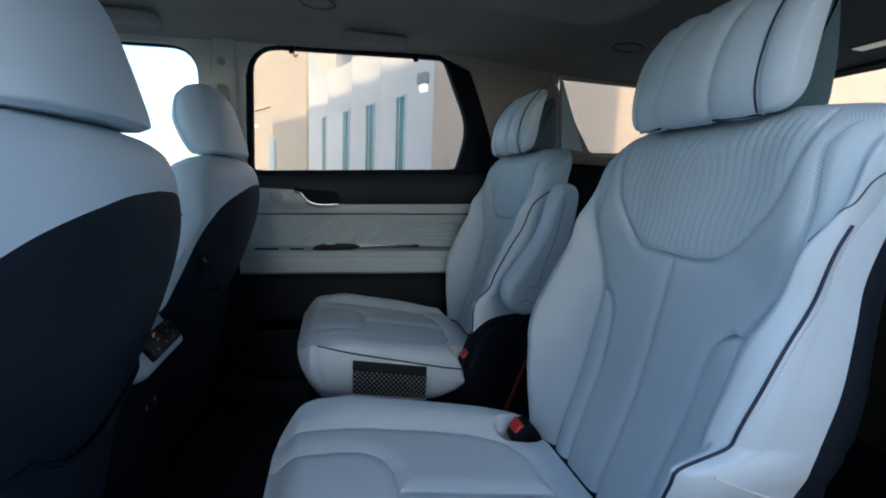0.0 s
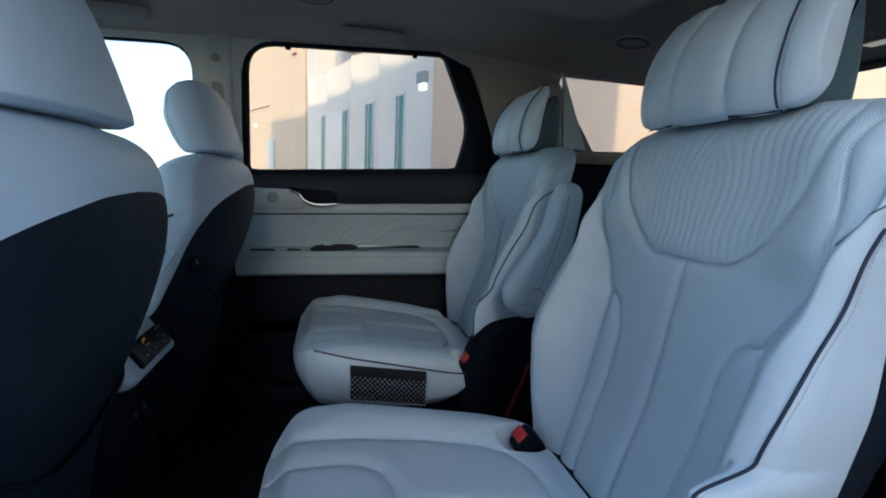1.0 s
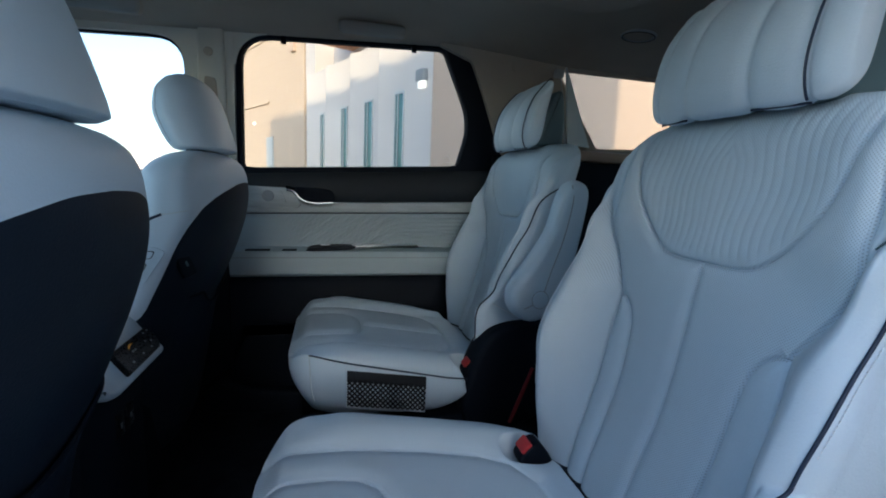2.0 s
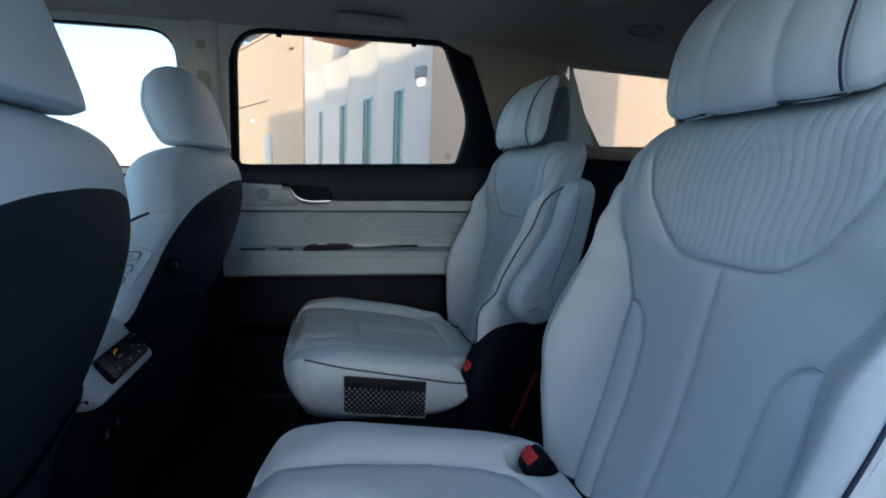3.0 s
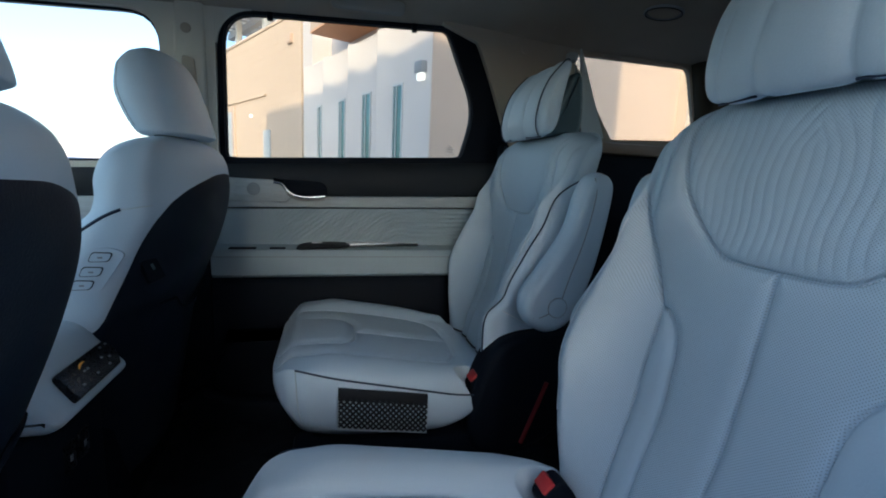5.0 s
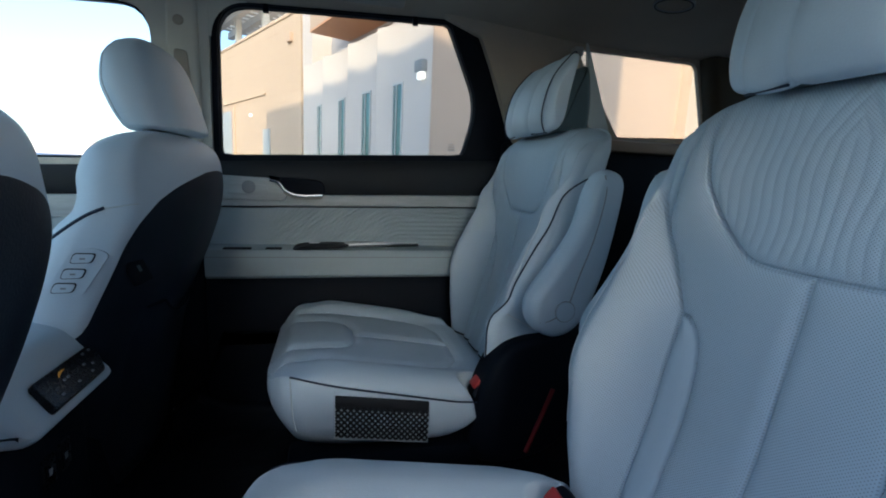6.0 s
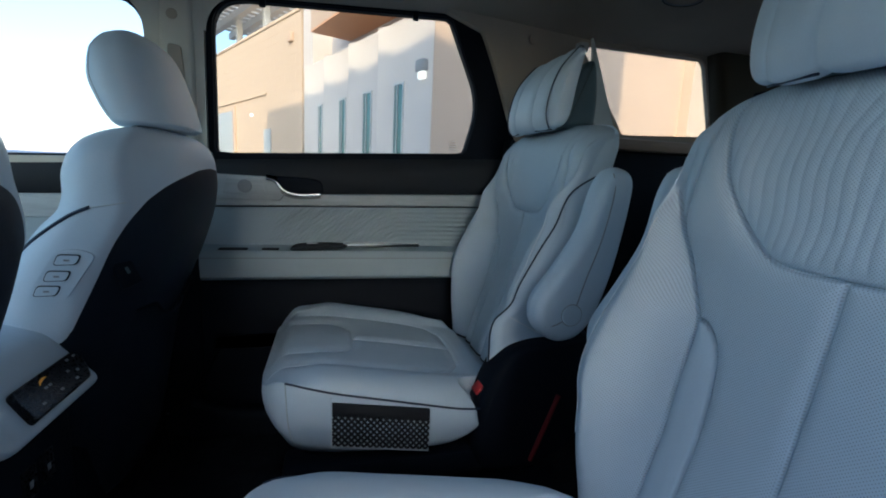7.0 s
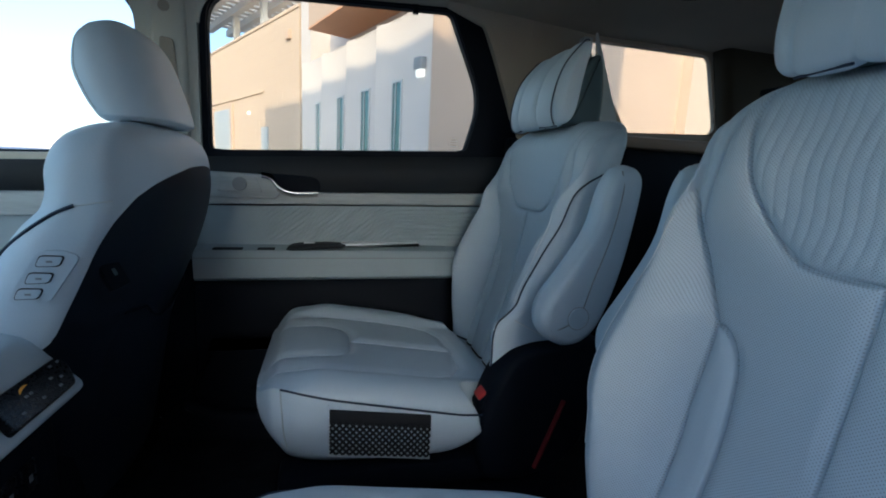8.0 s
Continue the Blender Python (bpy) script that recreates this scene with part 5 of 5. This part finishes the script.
# ---- third row ----
def third_seat(yc):
    s = thing("third_row_seat", "white leather third-row seat in the shade", "seat", "third-row seats")
    s.matrix_world = pose(0, yc, 0)
    part("cushion", pad([(1.06, 0.70), (1.05, 0.80), (1.09, 0.83), (1.40, 0.80), (1.46, 0.76), (1.44, 0.68)], -0.24, 0.24, 0.04), leather, s)
    part("backrest", pad([(1.42, 0.72), (1.44, 0.86), (1.52, 1.22), (1.56, 1.26), (1.62, 1.24), (1.58, 0.86), (1.52, 0.72)], -0.24, 0.24, 0.035), leather, s)
    part("headrest", pad([(1.535, 1.27), (1.53, 1.34), (1.56, 1.40), (1.60, 1.40), (1.61, 1.30), (1.59, 1.265)], -0.12, 0.12, 0.025), leather, s)
    part("base", rbox(1.08, 1.5, -0.22, 0.22, FLOOR, 0.70, 0.02), plastic_black, s)
    return s


third_seat(1.43)

# seat belt of the far second-row seat
belt = thing("seat_belt", "grey seat belt running from rear post to behind the seat", "seat belt")
ring = []
for f in np.linspace(0, 1, 14):
    p = Vector((0.872, 1.79, 1.705)).lerp(Vector((0.715, 1.425, 1.37)), f)
    side = Vector((0.024, 0.038, 0)) * 0.5
    ring.append([p - side, p + side, p + side + Vector((0.0005, -0.0012, 0)), p - side + Vector((0.0005, -0.0012, 0))])
part("webbing", bridge(ring), belt_web, belt, "grey woven webbing")
part("edge", tube([r[1] for r in ring], 0.0022, 6), print_white, belt, "cream selvedge")
part("guide", rbox(0.852, 0.886, 1.785, 1.815, 1.69, 1.72, 0.006), ash, belt, "pale belt guide")
hook = thing("belt_guide", "small black belt guide on the rear post", "belt guide")
part("bracket", rbox(1.50, 1.53, 1.64, 1.72, 1.580, 1.605, 0.008), plastic_black, hook)
part("strap", rbox(1.52, 1.525, 1.50, 1.66, 1.56, 1.60, 0.001), belt_web, hook, "grey webbing")


# ---- outside ----
tagged(part("ground", ([(-3000, -3000, 0), (3000, -3000, 0), (3000, 3000, 0), (-3000, 3000, 0)], [[0, 1, 2, 3]]), asphalt), "pale concrete yard", "ground", kind="structure")

CORNER = Vector((2.76, 12.0, 0))
WAY = Vector((-0.369, 0.93, 0)).normalized()       # along the facade, away from its corner
OUT = Vector((-WAY.y, WAY.x, 0))                   # out of the facade
FACADE = Matrix(((WAY.x, OUT.x, 0, CORNER.x), (WAY.y, OUT.y, 0, CORNER.y), (0, 0, 1, 0), (0, 0, 0, 1)))


def set_in(name, geo, mat, m, parent, label=""):
    return part(name, moved(geo, m), mat, parent, label)


office = thing("office_building", "white stucco office building with stepped bays and narrow windows", "building")
TOP = 9.5
EDGE = 0.33
bays = [(EDGE, 2.34, 2.92), (2.92, 4.42, 5.08), (5.08, 6.52, 7.36), (7.36, 8.53, 9.60)]   # start, end of the flush part, nose
windows = [(1.80, 2.26), (3.83, 4.37), (5.90, 6.37), (8.24, 8.58)]
set_in("core_wall", rbox(EDGE, 10.45, -9, -0.88, 0, TOP, 0.0), stucco, FACADE, office, "white stucco wall")
for k in range(4):
    a, flush, tip = bays[k]                        # each bay runs flush past its window, then slants out and steps back
    g = bridge([[(a, -0.9, z), (a, 0.0, z), (flush, 0.0, z), (tip, 0.27, z), (tip, -0.9, z)] for z in (0, 5.54)])
    set_in("bay", g, stucco, FACADE, office, "white stucco bay")
    w0, w1 = windows[k]
    win = set_in("window", rbox(w0, w1, -0.05, 0.012, 0.9, 3.84, 0.0), window_teal, FACADE, office, "narrow teal window")
    for s0, s1, z0, z1 in ((w0 - 0.05, w0, 0.88, 3.9), (w1, w1 + 0.05, 0.88, 3.9), (w0, w1, 3.84, 3.9), (w0, w1, 0.84, 0.9), ((w0 + w1) / 2 + 0.06, (w0 + w1) / 2 + 0.1, 0.9, 3.84)):
        set_in("frame", rbox(s0, s1, -0.02, 0.045, z0, z1, 0.0), alu, FACADE, win, "pale window frame")
set_in("band", rbox(EDGE, 10.45, -0.86, 0.0, 5.54, 5.62, 0.01), stucco, FACADE, office, "white string course")
set_in("pier", rbox(9.30, 10.45, -0.84, 0.0, 5.62, TOP, 0.0), stucco, FACADE, office, "white stucco pier")
set_in("upper_wall", rbox(EDGE, 10.45, -0.9, -0.84, 5.70, TOP, 0.0), stucco, FACADE, office, "white stucco upper wall")
set_in("end_wall", rbox(EDGE - 0.06, EDGE, -12.55, 0.0, 0, TOP, 0.0), tan_stucco, FACADE, office, "tan stucco end wall")
set_in("end_wall", rbox(-0.16, 0.3, -75, -12.55, 0, 18, 0.0), cream_stucco, FACADE, office, "cream stucco end wall")
canopy = set_in("canopy", rbox(-0.5, 7.42, -0.84, 0.74, 6.37, 7.6, 0.0), tan_stucco, FACADE, office, "tan canopy fascia")
set_in("soffit", rbox(-0.5, 7.43, -0.838, 0.75, 6.30, 6.366, 0.0), orange_soffit, FACADE, canopy, "orange-brown soffit")

wall_lamp = thing("wall_lamp", "grey wall lamp with lit white lens on stucco wall", "lamp")
set_in("cap", rbox(0.55, 0.93, 0.0, 0.18, 4.00, 4.30, 0.02), grey_plastic, FACADE, wall_lamp, "grey metal cap")
set_in("lens", rbox(0.60, 0.88, 0.0, 0.14, 3.80, 4.02, 0.04), lamp_glow, FACADE, wall_lamp, "lit white lens")

# the lower tan hall beyond it
A = Vector((-1.10, 21.7, 0))
W2 = Vector((-0.47, 0.883, 0)).normalized()
O2 = Vector((-W2.y, W2.x, 0))
HALL = Matrix(((W2.x, O2.x, 0, A.x), (W2.y, O2.y, 0, A.y), (0, 0, 1, 0), (0, 0, 0, 1)))
hall = thing("block_hall", "tan block hall with a ledge, a door and small fittings", "building")
set_in("wall", rbox(0.3, 13.5, -8, -0.06, 0, 8.15, 0.0), tan_block, HALL, hall, "tan block wall")
set_in("coping", rbox(0.3, 13.5, -0.3, 0.0, 8.1, 8.25, 0.02), tan_block, HALL, hall, "tan coping")
ledge = set_in("ledge", rbox(4.4, 13.5, -0.05, 0.03, 4.96, 5.05, 0.01), tan_block, HALL, hall, "tan ledge")
set_in("door", rbox(9.6, 12.9, -0.05, 0.01, 0, 4.55, 0.0), alu, HALL, hall, "pale roller door")
set_in("door_frame", rbox(12.9, 13.3, -0.05, 0.06, 0, 4.8, 0.0), tan_stucco, HALL, hall)
set_in("door_frame", rbox(9.2, 9.6, -0.05, 0.06, 0, 4.8, 0.0), tan_stucco, HALL, hall)
set_in("side_door", rbox(3.9, 4.8, -0.05, 0.01, 0, 3.25, 0.0), alu, HALL, hall, "pale door")
set_in("vent", rbox(1.1, 1.5, -0.06, 0.10, 6.95, 7.35, 0.02), tan_stucco, HALL, hall, "small square vent")
lamp2 = thing("wall_lamp", "small lit wall lamp on the tan block wall", "lamp")
set_in("lens", rbox(6.39, 6.53, -0.05, 0.10, 4.0, 4.16, 0.03), lamp_glow, HALL, lamp2, "lit white lens")

# block courses
brick_box = rbox(-0.597, 0.597, -0.03, 0.03, -0.197, 0.197, 0.004, 1)
brick_me = None
random.seed(4)
for r in range(5, 20):
    for c in range(0, 11):
        s0 = 0.95 + c * 1.2 + (0.6 if r % 2 else 0)
        z0 = 0.21 + r * 0.4
        if s0 > 13.0 or (3.2 < s0 < 5.5 and z0 < 3.5) or (8.4 < s0 and z0 < 5.0):
            continue
        if brick_me is None:
            ob = part("block", brick_box, tan_block, hall)
            brick_me = ob.data
        else:
            ob = new("block", brick_me)
            ob.parent = hall
        ob.matrix_world = HALL @ pose(s0, -0.083 + random.uniform(-0.002, 0.002), z0)

# open steel roof lattice above the hall
pergola = thing("roof_lattice", "white steel lattice canopy on posts above the tan hall", "canopy")
for k in range(15):
    set_in("beam", rbox(6.0 + k * 0.85, 6.55 + k * 0.85, -7.5, 1.4, 11.35, 11.6, 0.0), steel_white, HALL, pergola, "white steel slat")
for k in range(7):
    set_in("purlin", rbox(5.6, 19.0, -7.2 + k * 1.35, -6.8 + k * 1.35, 10.9, 11.34, 0.0), steel_white, HALL, pergola, "white steel beam")
for q in (8.6, 13.4):
    set_in("post", rbox(q, q + 0.35, -1.95, -1.6, 8.1, 10.9, 0.02), steel_white, HALL, pergola, "white steel post")

# an unseen tall block, added behind the camera to shade the yard
shade = thing("unseen_shade_block", "unseen plain tan block added to shade the yard", "building")
plan = [(-15.4, -12.2), (-9.0, -24.0), (-2.4, -24.0), (-5.7, -34.0), (-15.4, -34.0)]
part("wall", bridge([[(x, y, z) for x, y in plan] for z in (0, 20.0)]), tan_stucco, shade, "tan stucco wall")

# far hills on the horizon
pts = []
random.seed(7)
for k in range(121):
    w = math.radians(-100 + k * 200 / 120)
    h = 46 + 16 * noise.noise((k * 0.13, 0, 0)) + 8 * noise.noise((k * 0.5, 3, 0))
    pts.append((1500 * math.sin(w), 1500 * math.cos(w), h))
vs = [(p[0], p[1], -2) for p in pts] + pts + [(p[0] * 1.2, p[1] * 1.2, -2) for p in pts]
n = len(pts)
fs = [[i, i + 1, n + i + 1, n + i] for i in range(n - 1)] + [[n + i, n + i + 1, 2 * n + i + 1, 2 * n + i] for i in range(n - 1)]
tagged(part("backdrop", (vs, fs), hill_mat), "low hazy hills on the horizon", "hills", kind="structure")
# upper part added to the unseen block to shade the end wall
part("wall", bridge([[(x, y, z) for x, y in ((-8.7, -24.1), (-2.45, -24.1), (-5.6, -33.6), (-8.7, -33.6))] for z in (19.9, 27.0)]), tan_stucco, shade, "tan stucco upper storey")
# unseen block, added to cut skylight coming in at the near side
part("low_wing", bridge([[(x, y, z) for x, y in ((0.35, -4.6), (6.6, -4.6), (6.6, -13.0), (0.35, -13.0))] for z in (0, 8.0)]), tan_stucco, shade, "tan stucco lower wing")
